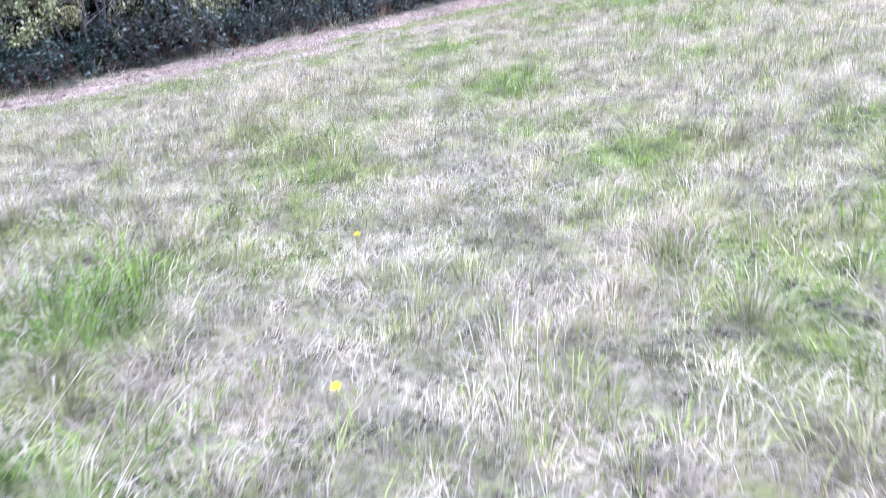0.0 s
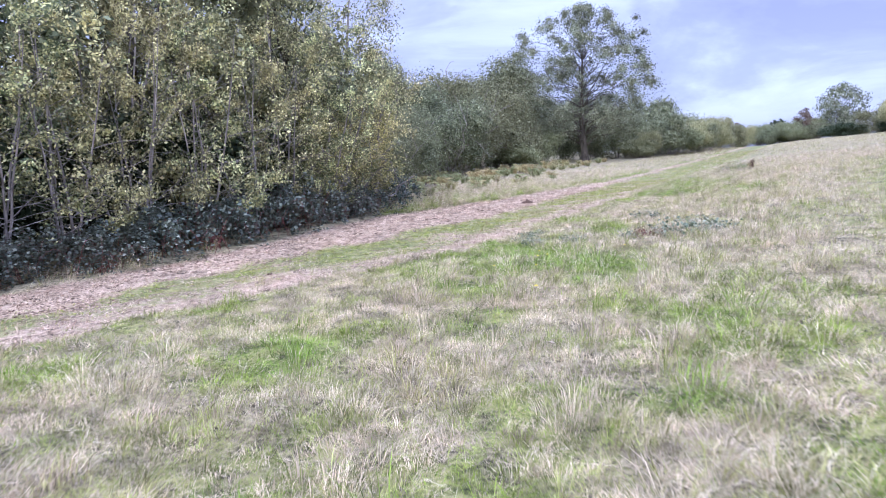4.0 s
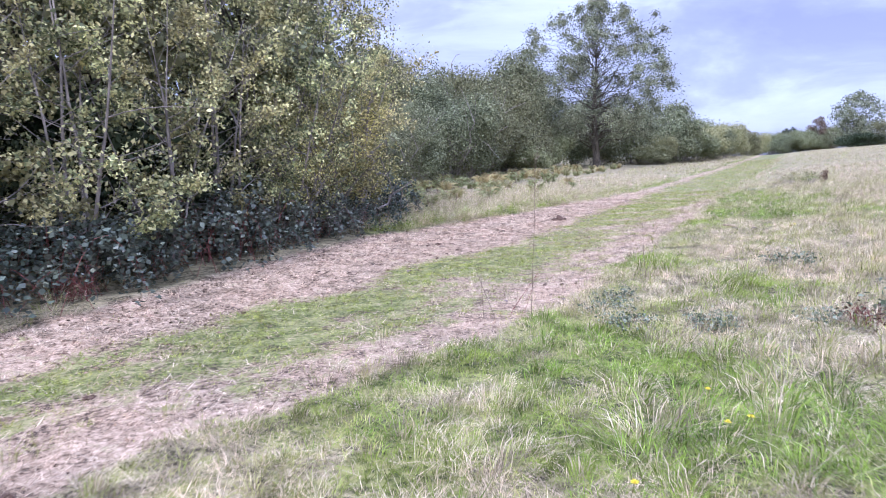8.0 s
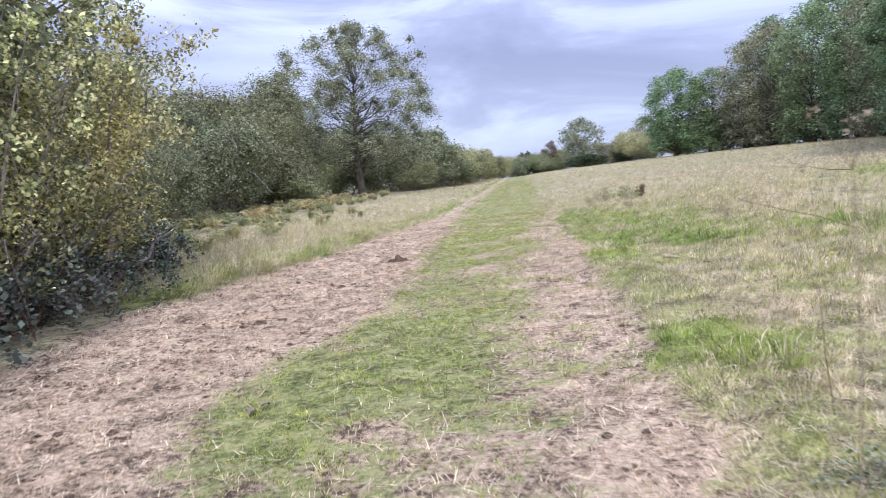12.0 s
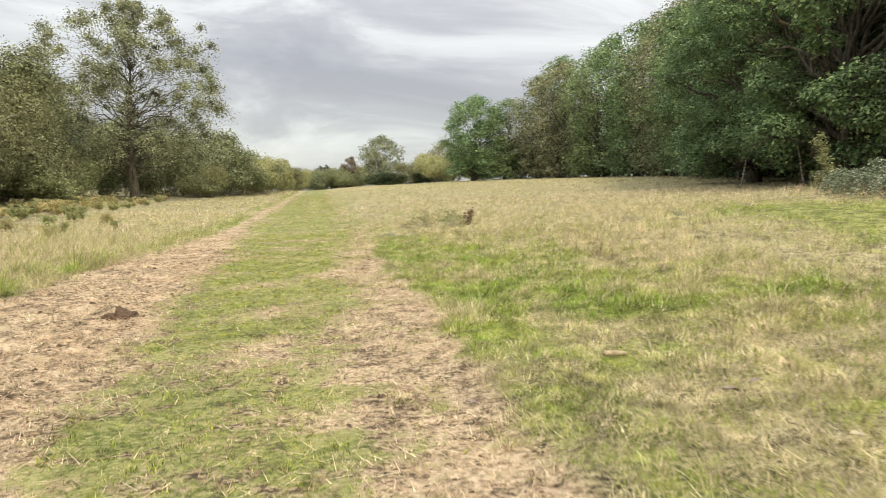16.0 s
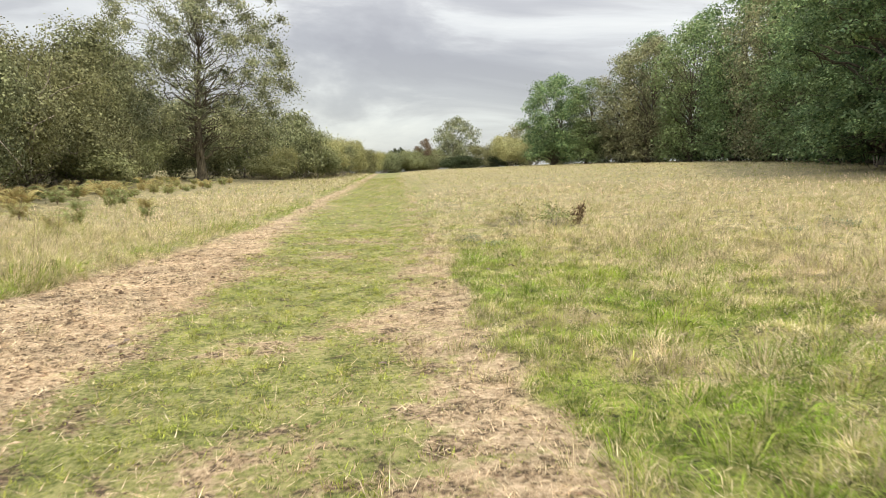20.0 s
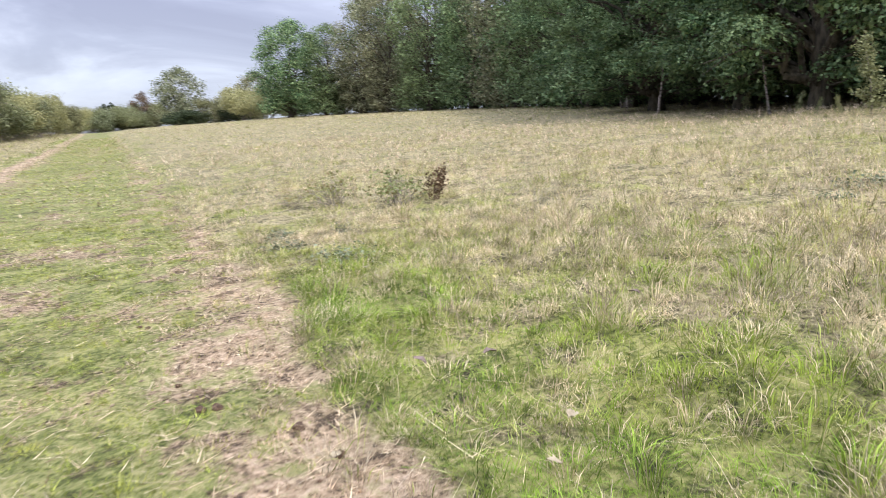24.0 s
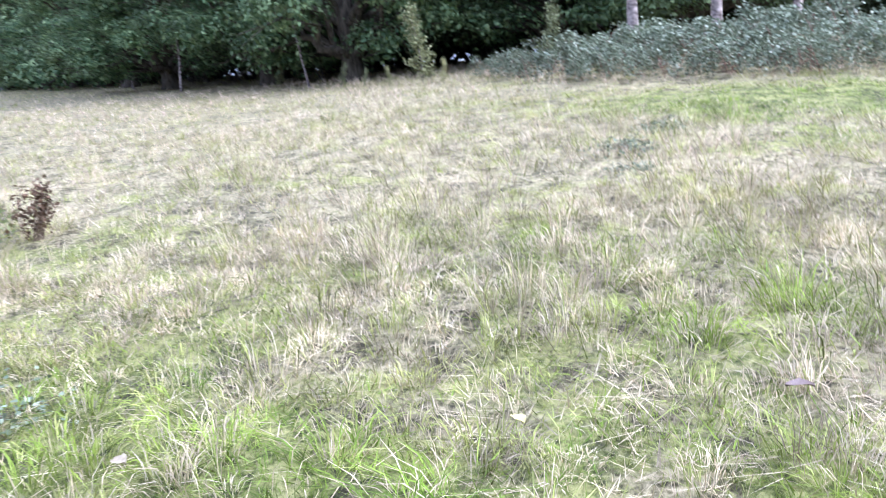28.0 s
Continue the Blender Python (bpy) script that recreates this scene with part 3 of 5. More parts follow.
def crown_tree(name, seed, height, spread, radius, leaves, leaf, base, lumps, bark, foliage, label, lump=(0.24, 0.4), split=False, droop=0.0, weep=0.0, shell=0.5, belly=0.4, lean=0.02, top=0.55, full=1.3, bough_size=0.45, attach=0.62, stray=0.6, fill=0.5, core=0.22, bole=0.72, pads=0.0):
    """A broad tree: trunk, a limb to each of many uneven lobes, and leaves gathered towards the outside of the lobes."""
    rng = np.random.default_rng(seed)
    root = new(name)
    tagged(root, label, "tree")
    trunk = bent(rng, (0, 0, -0.3), (lean, lean * 0.5, 1), height * bole, 12, 0.035, 0.1)
    rad = radius * (0.06 + 0.94 * (1 - np.linspace(0, 1, 13)) ** 0.9)
    rad[0] *= 1.4
    piece("trunk", mesh_np("trunk", *tube(trunk, rad, 9), bark), root, smooth=True)
    boughs, centres, share, low = [], [], [], height * base
    for k in range(lumps):
        u = (k + rng.uniform(0, 1)) / lumps
        z = low + (height - low) * u
        if u < belly:
            wide = spread * (0.66 + 0.34 * u / belly)
        else:
            wide = spread * math.cos(math.pi / 2 * ((u - belly) / (1 - belly)) ** full * 0.96)
        a = k * 2.4 + rng.uniform(-0.6, 0.6)
        r = spread * rng.uniform(*lump) * (1.0 - 0.3 * u)
        w = max(0.1, wide - r * 0.75) * (1 - fill * rng.uniform(0, 1) ** 1.5)
        c = np.array((math.cos(a) * w, math.sin(a) * w, z - r * top * 0.5))
        centres.append((c, np.array((r, r, r * top * 1.15))))
        share.append(r * r)
        i = int(np.clip((c[2] / height) * attach * 12 / bole, 1, 11))
        t = np.linspace(0, 1, 8)[:, None]
        line = trunk[i] * (1 - t) + c * t + rng.normal(size=(8, 3)) * 0.045 * spread * np.sin(t * np.pi)
        line[:, 2] += np.sin(t[:, 0] * np.pi) * (0.05 * spread)
        r0 = max(rad[i] * bough_size, 0.03)
        bough = [tube(line, r0 * np.linspace(1, 0.25, 8), 6)]
        for q in range(6):
            s = line[rng.integers(4, 8)]
            e = s + rng.normal(size=3) * r * np.array((0.55, 0.55, 0.35))
            bough.append(tube(np.stack([s, (s + e) / 2 + rng.normal(size=3) * 0.06 * r, e]), r0 * 0.22 * np.array((1, 0.7, 0.3)), 3))
        boughs.append(bough)
    add_boughs(root, boughs, bark, split)
    p = np.array(share) / sum(share)
    k = rng.choice(lumps, leaves, p=p)
    d = rng.normal(size=(leaves, 3))
    d /= np.linalg.norm(d, axis=1, keepdims=True)
    under = (d[:, 2] < -0.15) & (rng.uniform(0, 1, leaves) < pads)
    d[under, 2] *= -1
    f = (shell + (1 - shell) * rng.uniform(0, 1, leaves) ** 0.8) * (1 + 0.12 * rng.normal(size=leaves))
    f *= 0.8 + 0.45 * drift(d[:, 0] * 2.5 + k * 7.0, d[:, 1] * 2.5 + d[:, 2] * 3, 1.0, seed)
    C = np.array([c for c, _ in centres])[k] + d * np.array([r for _, r in centres])[k] * f[:, None]
    if weep:
        C[:, 2] -= rng.uniform(0, 1, leaves) ** 2 * weep * (f > 0.7)
    ok = C[:, 2] > max(0.3, low * 0.35)
    cards = [leaf_cards(rng, C[ok], leaf, droop, face=d[ok] + (0, 0, 0.3 + 0.5 * pads), stray=stray)]
    if core:
        # sprays of leaves deeper inside the lobes
        n = int(leaves * core)
        k, u = rng.choice(lumps, n, p=p), rng.normal(size=(n, 3))
        u /= np.linalg.norm(u, axis=1, keepdims=True)
        C = np.array([c for c, _ in centres])[k] + u * np.array([r for _, r in centres])[k] * rng.uniform(0.2, 0.62, n)[:, None]
        cards.append(leaf_cards(rng, C, leaf * 1.2, face=u, stray=0.6))
    piece("crown", mesh_np("crown", *joined(cards), foliage), root)
    return root


def tree_model(name, seed, height, reach, radius, leaves, size, fuzz, bark, foliage, label, category="tree", droop=0.0, flat=0.0, keep_low=0.15, weep=0, split=False, crowd=3.0, **shape):
    """One tree: an Empty at its foot with a trunk, its limbs and a crown of separate leaves."""
    rng = np.random.default_rng(seed)
    stems, boughs, lines = skeleton_of(rng, height, reach, radius, **shape)
    root = new(name)
    tagged(root, label, category)
    for t in stems:
        piece("trunk" if len(stems) == 1 else "stem", mesh_np("trunk", *t, bark), root, smooth=True)
    add_boughs(root, boughs, bark, split)
    C = along_lines(rng, lines, leaves, fuzz, crowd)
    if weep:
        s = rng.integers(0, leaves, leaves // 2)
        C[: leaves // 2] = C[s] - np.stack([0 * s, 0 * s, rng.uniform(0, weep, len(s))], 1)
    C = C[C[:, 2] > keep_low]
    piece("crown", mesh_np("crown", *leaf_cards(rng, C, size, droop, flat), foliage), root)
    return root


def bush_model(name, seed, size, leaves, leaf, bark, foliage, label, category="bush", lumps=5, stems=9, shell=0.55, droop=0.0, flat=0.0, stray=0.6, core=0.13):
    """A rounded bush: stems from the foot and leaves in uneven lumps, thickest at the outside."""
    rng = np.random.default_rng(seed)
    sx, sy, sz = size
    root = new(name)
    tagged(root, label, category)
    lump_c, lump_r = [np.array((0, 0, sz * 0.45))], [np.array((sx, sy, sz * 0.5)) * 0.8]
    for k in range(lumps):
        a, up = rng.uniform(0, 6.28), rng.uniform(0.15, 0.85)
        w = np.sqrt(max(0.05, 1 - (up * 1.1 - 0.25) ** 2)) * 0.62
        lump_c.append(np.array((np.cos(a) * sx * w, np.sin(a) * sy * w, sz * up)))
        lump_r.append(np.array((sx, sy, sz * 0.55)) * rng.uniform(0.26, 0.46))
    tubes = []
    for k in range(stems):
        c, r = lump_c[k % len(lump_c)], lump_r[k % len(lump_c)]
        end = c + rng.normal(size=3) * r * 0.45
        end[2] = max(end[2], sz * 0.25)
        start = np.array((rng.normal() * sx * 0.1, rng.normal() * sy * 0.1, -0.1))
        t = np.linspace(0, 1, 7)[:, None]
        line = start * (1 - t) + end * t + rng.normal(size=(7, 3)) * 0.03 * sz * t
        tubes.append(tube(line, sz * 0.014 * np.linspace(1, 0.25, 7), 4))
        for q in range(4):
            s = line[rng.integers(3, 7)]
            e = s + rng.normal(size=3) * (sx * 0.22, sy * 0.22, sz * 0.2)
            tubes.append(tube(np.stack([s, (s + e) / 2 + (0, 0, 0.03 * sz), e]), sz * 0.004 * np.array((1, 0.7, 0.3)), 3))
    tagged(piece("stemwork", mesh_np("stemwork", *joined(tubes), bark), root), kind="stuff")
    vol = np.array([r.prod() ** 0.67 for r in lump_r])
    k = rng.choice(len(lump_c), leaves, p=vol / vol.sum())
    d = rng.normal(size=(leaves, 3))
    d /= np.linalg.norm(d, axis=1, keepdims=True)
    rad = (shell + (1 - shell) * rng.uniform(0, 1, leaves)) * (1 + 0.10 * rng.normal(size=leaves))
    rad *= 0.86 + 0.3 * drift(d[:, 0] * 3 + k * 5.0, d[:, 1] * 3 + d[:, 2] * 4, 1.0, seed)
    C = np.array(lump_c)[k] + d * np.array(lump_r)[k] * rad[:, None]
    ok = C[:, 2] > 0.02
    cards = [leaf_cards(rng, C[ok], leaf, droop, flat, face=d[ok] + (0, 0, 0.3), stray=stray)]
    if core:
        n = int(leaves * core)
        k, u = rng.choice(len(lump_c), n, p=vol / vol.sum()), rng.normal(size=(n, 3))
        u /= np.linalg.norm(u, axis=1, keepdims=True)
        C = np.array(lump_c)[k] + u * np.array(lump_r)[k] * rng.uniform(0.25, 0.68, n)[:, None]
        cards.append(leaf_cards(rng, C[C[:, 2] > leaf * 1.5], leaf * 1.5, face=u[C[:, 2] > leaf * 1.5], stray=0.6))
    piece("crown", mesh_np("crown", *joined(cards), foliage), root)
    return root


def set_down(model, x, y, turn=0.0, scale=1.0, group="", tall=1.0, sink=0.0, first=False):
    """Stands a model, or a copy of it, on the ground."""
    m = pose(x, y, float(land(x, y)) - sink, 0, 0, turn) @ Matrix.Diagonal((scale, scale, scale * tall, 1))
    if first:
        model.matrix_basis = m
        ob = model
    else:
        ob = copy_thing(model, m @ Matrix.Diagonal((*(1 / v for v in model.scale), 1)))
    if group:
        tagged(ob, group=group)
    return ob


def plant_all(models, spots, group, tall=(0.9, 1.12), seed=1, sink=0.0):
    """Sets models down in turn; each model itself takes the first of its spots."""
    rng = np.random.default_rng(seed)
    for i, (x, y, s, *which) in enumerate(spots):
        k = which[0] if which else i % len(models)
        first = models[k] not in STANDING
        STANDING.add(models[k])
        set_down(models[k], x, y, float(rng.uniform(0, 360)), s, group, float(rng.uniform(*tall)), sink, first)


# wood edge beside the way: thin-stemmed thicket
thicket = [tree_model("thicket_tree", 101 + k, 5.8, 1.7, 0.038, 8200, 0.074, 0.075, M_STEM, M_HEDGE, "thin multi-stemmed young tree with sparse yellowing leaves at the wood edge",
                      stems=5, low=0.14, limbs=10, twigs=4, rise=0.5, lift=0.2, sides=5, bushy=0.5, keep_low=0.6, crowd=0.42) for k in range(3)]
rng = np.random.default_rng(5)
spots = []
for i in range(15):
    y = -12.5 + i * 1.78
    foot = -4.3 - 0.10 * max(0, y + 2) - 0.12 * max(0, y - 7)
    spots.append((foot - rng.uniform(0.1, 0.7), y + rng.uniform(-0.4, 0.4), rng.uniform(0.85, 1.1)))
    if i % 2 == 0:
        spots.append((foot - rng.uniform(1.8, 2.6), y + rng.uniform(0.2, 1.2), rng.uniform(1.1, 1.4)))
plant_all(thicket, spots, "young trees of the wood edge", seed=6)

# taller trees standing behind the thicket
inner = [crown_tree("woodland_tree", 131 + k, 10.5, 3.3, 0.15, 10500, 0.19, 0.08, 20, M_BARK, M_HEDGE if k else M_WILLOW, "dark-stemmed woodland tree behind the thicket", (0.34, 0.5), belly=0.3, lean=0.1)
         for k in range(2)]
plant_all(inner, [(-8.2 - (i % 2) * 2.6 - 0.10 * max(0, i * 2.4 - 14), -14 + i * 2.4, 0.9 + 0.25 * (i % 3) / 2) for i in range(12)], "trees inside the wood", seed=8)

# birch leaning out at the end of the wood, with hanging twigs
edge_birch = tree_model("silver_birch", 151, 9.5, 2.9, 0.11, 17000, 0.075, 0.16, M_STEM, M_HEDGE, "slender birch with hanging twigs and small yellow-green leaves", low=0.2, limbs=22, twigs=7,
                        rise=0.45, lift=-0.5, bushy=0.5, droop=0.6, weep=0.9, keep_low=0.4)
plant_all([edge_birch], [(-8.9, 14.1, 1.05), (-9.0, 11.0, 1.0)], "birches at the end of the wood", seed=152)

# yellowing shrubs at the corner of the wood
hazel = [bush_model("hazel_bush", 155 + k, (1.7, 1.7, 4.6), 5200, 0.075, M_STEM, M_HAZEL, "tall yellowing shrub at the corner of the wood", lumps=9, stems=16, shell=0.35, core=0.0) for k in range(2)]
plant_all(hazel, [(-6.4, 11.6, 1.0), (-7.3, 13.6, 1.1), (-5.9, 9.2, 0.8), (-8.6, 15.4, 0.95)], "yellowing shrubs at the corner of the wood", seed=156)

# willow scrub farther along the way
willow = [bush_model("sallow_bush", 161 + k, (4.2, 4.2, 7.6), 26000, 0.145, M_STEM, M_WILLOW, "large rounded grey-green sallow bush at the field edge", lumps=16, stems=14, shell=0.72, stray=0.45, core=0.25) for k in range(2)]
plant_all(willow, [(-17.5, 41, 1.0), (-21.5, 52, 1.15), (-15.5, 31.5, 0.62), (-23, 39, 1.1), (-12.5, 23.5, 0.55), (-24, 62, 1.4), (-20, 29, 1.0), (-16, 20, 0.9), (-27, 74, 1.6), (-23.5, 70, 1.1), (-30, 88, 1.6), (-24, 95, 1.15), (-29, 54, 1.4)], "sallow bushes along the way", seed=9)

big_birch = crown_tree("old_birch", 171, 20.5, 10.8, 0.5, 74000, 0.2, 0.2, 170, M_BARK, M_BIRCH, "tall spreading old birch with an airy crown and dark low limbs", (0.10, 0.19), True, 0.4, 1.6, 0.05, 0.28, top=0.7, full=3.0, bough_size=0.2, attach=0.8, stray=0.8, fill=0.75, core=0.0, bole=0.72)
big_birch.matrix_basis = pose(-18.2, 85.0, float(land(-18.2, 85.0)), 0, -3, 0) @ pose(0, 0, 0, 0, 0, 120)

far_oak = [crown_tree("broadleaf_tree", 181 + k, 21.0, 7.8, 0.5, 15000, 0.33, 0.04, 50, M_BARK, M_BIRCH if k == 1 else M_OAK, "tall dense broadleaf tree in full green leaf", (0.28, 0.44), belly=0.5, stray=0.4, shell=0.75, full=2.2, pads=0.6, fill=0.35) for k in range(3)]
oak_spots = [(44, 79, 1.0), (50, 75, 1.15), (47, 88, 1.05), (56, 90, 1.2), (49, 98, 1.0), (58, 104, 1.2), (49, 110, 1.05), (57, 120, 1.15), (47, 121, 0.95), (54, 134, 1.1), (44, 131, 0.9), (48, 144, 1.0),
             (37, 144, 0.8), (42, 138, 0.9), (39, 66, 1.1), (47, 64, 1.25), (44, 52, 1.3), (41, 42, 1.3), (40, 27, 1.25), (37, 14, 1.2)]
plant_all(far_oak, oak_spots, "trees of the eastern wood", (0.85, 1.15), 10)

near_oak = [crown_tree("oak", 191 + k, 17.5, 7.0, 0.42, 52000, 0.175, 0.07, 100, M_BARK, M_OAK, "broad oak with dark trunk and low leafy limbs", (0.14, 0.25), True, belly=0.4, lean=0.05, stray=0.4, shell=0.7, pads=0.9, full=2.0, fill=0.4) for k in range(2)]
plant_all(near_oak, [(25.4, 36.4, 1.0), (28.0, 42.4, 1.05), (29.5, 50, 1.0), (30, 30, 1.1), (35, 59, 1.1), (28.5, 24, 1.05), (42.0, 73, 1.1), (33.5, 46, 1.15), (35, 33, 1.2)], "oaks at the wood edge", seed=12)

lone_oak = crown_tree("oak", 201, 16.0, 8.6, 0.55, 22000, 0.31, 0.1, 54, M_BARK, M_OAK, "rounded green oak standing out from the wood", (0.24, 0.38), True, belly=0.42, stray=0.45, full=2.0, bole=0.6, pads=0.6)
set_down(lone_oak, 31.3, 147, 30, 1.05, first=True)

# dark undergrowth along the eastern wood's foot, shade painted into its leaves
shade_bushes = [bush_model("holly_bush", 211 + k, (2.6, 2.6, 3.6), 5200, 0.17, M_BARK, M_DARK, "dark undergrowth bush, leaf colour carrying the shade of the wood", lumps=7, stems=8, shell=0.4) for k in range(2)]
edge = ((26.5, 12), (25.0, 18), (27.5, 27), (27.0, 34), (29.0, 41), (32.0, 50), (38.0, 62), (45.0, 74), (49.5, 88), (51.5, 102), (51.0, 116), (47.0, 130), (40.0, 141), (33.0, 150))
spots, k = [], 0
for (ax, ay), (bx, by) in zip(edge, edge[1:]):
    for t in np.arange(0, 1, 4.2 / math.hypot(bx - ax, by - ay)):
        k += 1
        back = 5.5 if ay < 50 else 2.0
        spots.append((ax + (bx - ax) * t + back + 1.6 * (k % 2), ay + (by - ay) * t, 1.1 + 0.35 * ((k * 7) % 5) / 4))
        if k % 2:
            spots.append((ax + (bx - ax) * t + back + 5.5, ay + (by - ay) * t + 1.5, 2.2))
# more of them behind, darkening the gaps between the trees as shade would
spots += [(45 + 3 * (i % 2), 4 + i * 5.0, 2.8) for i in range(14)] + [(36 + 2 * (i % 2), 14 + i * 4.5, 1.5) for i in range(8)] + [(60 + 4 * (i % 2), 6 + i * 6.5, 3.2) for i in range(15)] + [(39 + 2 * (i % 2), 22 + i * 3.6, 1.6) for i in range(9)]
plant_all(shade_bushes, spots, "undergrowth of the eastern wood", seed=13)
# the same shade-coloured bushes behind the western thicket
plant_all(shade_bushes, [(-7.2 - 0.12 * max(0, i * 2.2 - 14), -13 + i * 2.2, 0.95) for i in range(11)] + [(-10, 14.5, 1.0), (-13, 17, 1.2), (-17, 22, 1.4), (-21, 26, 1.4), (-24, 33, 1.5), (-24, 46, 1.5), (-28, 52, 1.5)],
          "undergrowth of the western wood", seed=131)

# two pale birch stems and saplings at the bramble bank
pale_birch = tree_model("silver_birch", 221, 16.0, 3.2, 0.15, 5000, 0.13, 0.3, M_BIRCHBARK, M_BIRCH, "tall silver birch with pale flaking bark", low=0.5, limbs=16, twigs=6, rise=0.6, lift=0.1, weep=1.0,
                        droop=0.4, lean=0.04, sides=9)
plant_all([pale_birch], [(20.6, 24.9, 1.0), (23.0, 23.1, 1.05), (24.0, 21.1, 0.9)], "silver birches behind the brambles", seed=14)
slim_birch = tree_model("birch_sapling", 223, 6.5, 1.0, 0.07, 700, 0.14, 0.25, M_BIRCHBARK, M_BIRCH, "slim pale leaning birch stem", low=0.45, limbs=8, twigs=3, rise=0.7, lift=0.1, lean=0.22, sides=6)
plant_all([slim_birch], [(38.5, 69.5, 0.9), (40.2, 75.5, 0.95), (31.5, 55, 0.9), (33.5, 58, 0.8), (26, 46, 0.9), (24.0, 37.5, 0.7)], "pale birch stems among the oaks", seed=15)
sapling = tree_model("oak_sapling", 231, 2.3, 0.42, 0.024, 1300, 0.085, 0.10, M_STEM, M_SCRUB, "small upright sapling with yellow-green leaves", low=0.1, limbs=12, twigs=4, rise=0.7, lift=0.3, sides=5)
plant_all([sapling], [(19.9, 30.7, 1.0), (19.7, 26.9, 0.85), (20.6, 32.2, 0.3), (22.3, 35.0, 0.35), (21.5, 33.6, 0.25), (25.5, 40, 0.5), (19.0, 29.6, 0.3)], "saplings at the wood edge", seed=16)

# scrub and trees closing the far end of the field
scrub = [bush_model("scrub_bush", 241 + k, (4.0, 4.0, 4.6), 8000, 0.2, M_STEM, M_WILLOW if k == 2 else M_SCRUB, "rounded grey-green scrub bush on the heath" if k == 2 else "rounded yellow-green scrub bush on the heath", lumps=12, stems=7, stray=0.5) for k in range(3)]
scrub_spots = [(-21, 64, 1.0), (-24, 70, 1.2), (-26, 58, 1.2), (-22, 78, 0.8), (-27, 86, 1.1), (-21, 96, 1.0), (-12.5, 98, 0.6)] + [(-13.5, 97, 0.9), (-12, 104, 1.25), (-11, 111, 1.35), (-10, 118, 1.2), (-9, 126, 1.1), (-7.5, 134, 1.0), (-6.5, 143, 0.85), (-5, 152, 0.75), (-3.4, 162, 0.7), (-17, 102, 1.5), (-16, 112, 1.7), (-15, 122, 1.6), (-13, 133, 1.4), (-11, 145, 1.2), (-9, 158, 1.1), (-2, 188, 1.3), (2.5, 190, 1.25), (5.5, 186, 1.1), (9.5, 193, 1.2), (12, 188, 1.0), (27, 170, 1.5), (31, 165, 1.5), (23, 182, 1.4), (-24, 112, 1.7), (-27, 124, 1.9), (-30, 138, 2.0), (-22, 133, 1.5), (-4.5, 172, 0.8), (0.5, 182, 0.75), (4.5, 188, 0.7), (-9, 166, 0.95), (-1.5, 196, 1.0), (6.5, 200, 0.9), (11, 204, 0.8), (-6, 190, 1.1), (21, 206, 0.9), (29, 186, 0.8)]
plant_all(scrub, scrub_spots, "scrub along the far end", (0.65, 1.55), 17)
dark_scrub = bush_model("scrub_bush", 251, (5.0, 3.4, 3.0), 3200, 0.3, M_BARK, M_DARK, "low dark rounded bush on the far skyline", lumps=6, stems=6)
plant_all([dark_scrub], [(14.5, 168, 1.0), (18.5, 171, 0.9), (26, 176, 0.9)], "dark bushes on the skyline", seed=18)
round_tree = crown_tree("broadleaf_tree", 261, 11.5, 6.2, 0.4, 7500, 0.38, 0.1, 46, M_BARK, M_BIRCH, "rounded browning tree on the far skyline", (0.3, 0.44), belly=0.55, full=2.2, bole=0.55)
plant_all([round_tree], [(16.5, 195, 1.05), (38, 176, 0.8), (33, 190, 0.9), (-14, 200, 0.7), (-24, 190, 0.8), (-34, 170, 0.9)], "trees on the far skyline", seed=19)
russet = crown_tree("broadleaf_tree", 263, 8.5, 4.4, 0.3, 4000, 0.3, 0.05, 16, M_BARK, M_RUSSET, "russet autumn tree on the far skyline", (0.3, 0.45), belly=0.4)
plant_all([russet], [(8.5, 190, 0.95), (-8, 205, 0.8)], "russet trees on the skyline", seed=20)
fir = tree_model("fir_tree", 271, 13.0, 2.3, 0.2, 2400, 0.55, 0.35, M_BARK, M_DARK, "narrow dark conifer on the far skyline", low=0.05, limbs=26, twigs=2, rise=-0.1, lift=0.2)
plant_all([fir], [(2.5, 215, 0.6), (-0.5, 222, 0.7), (24.5, 200, 0.42), (4.5, 224, 0.55), (26.2, 199, 0.4)], "conifers on the skyline", seed=21)


# ---- brambles, bracken and stalks ----
def bramble_model(seed, size, leaves, leaf, foliage=M_BRAMBLE, stem=M_REDSTEM, label="low tangle of brambles with dark green leaves"):
    """Arching thorny stems under a mound of leaves."""
    rng = np.random.default_rng(seed)
    sx, sy, sz = size
    root = new("bramble_bush")
    tagged(root, label, "bramble")
    tubes, tips = [], []
    for k in range(26):
        a = rng.uniform(0, 6.28)
        s = np.array((rng.normal() * sx * 0.3, rng.normal() * sy * 0.3, -0.03))
        e = s + (np.cos(a) * sx * rng.uniform(0.3, 0.75), np.sin(a) * sy * rng.uniform(0.3, 0.75), 0)
        e[2] = sz * rng.uniform(0.05, 0.4)
        t = np.linspace(0, 1, 8)
        line = s * (1 - t)[:, None] + e * t[:, None]
        line[:, 2] += np.sin(t * np.pi) * sz * rng.uniform(0.55, 1.05)
        tubes.append(tube(line, 0.006 * np.linspace(1, 0.4, 8), 3))
        tips.append(line[2:])
    tagged(piece("stemwork", mesh_np("stemwork", *joined(tubes), stem), root), kind="stuff")
    C = along_lines(rng, tips, leaves, 0.09)
    C = C[C[:, 2] > 0.01]
    piece("foliage", mesh_np("foliage", *leaf_cards(rng, C, leaf, 0.1, 0.45, 0.8), foliage), root)
    return root


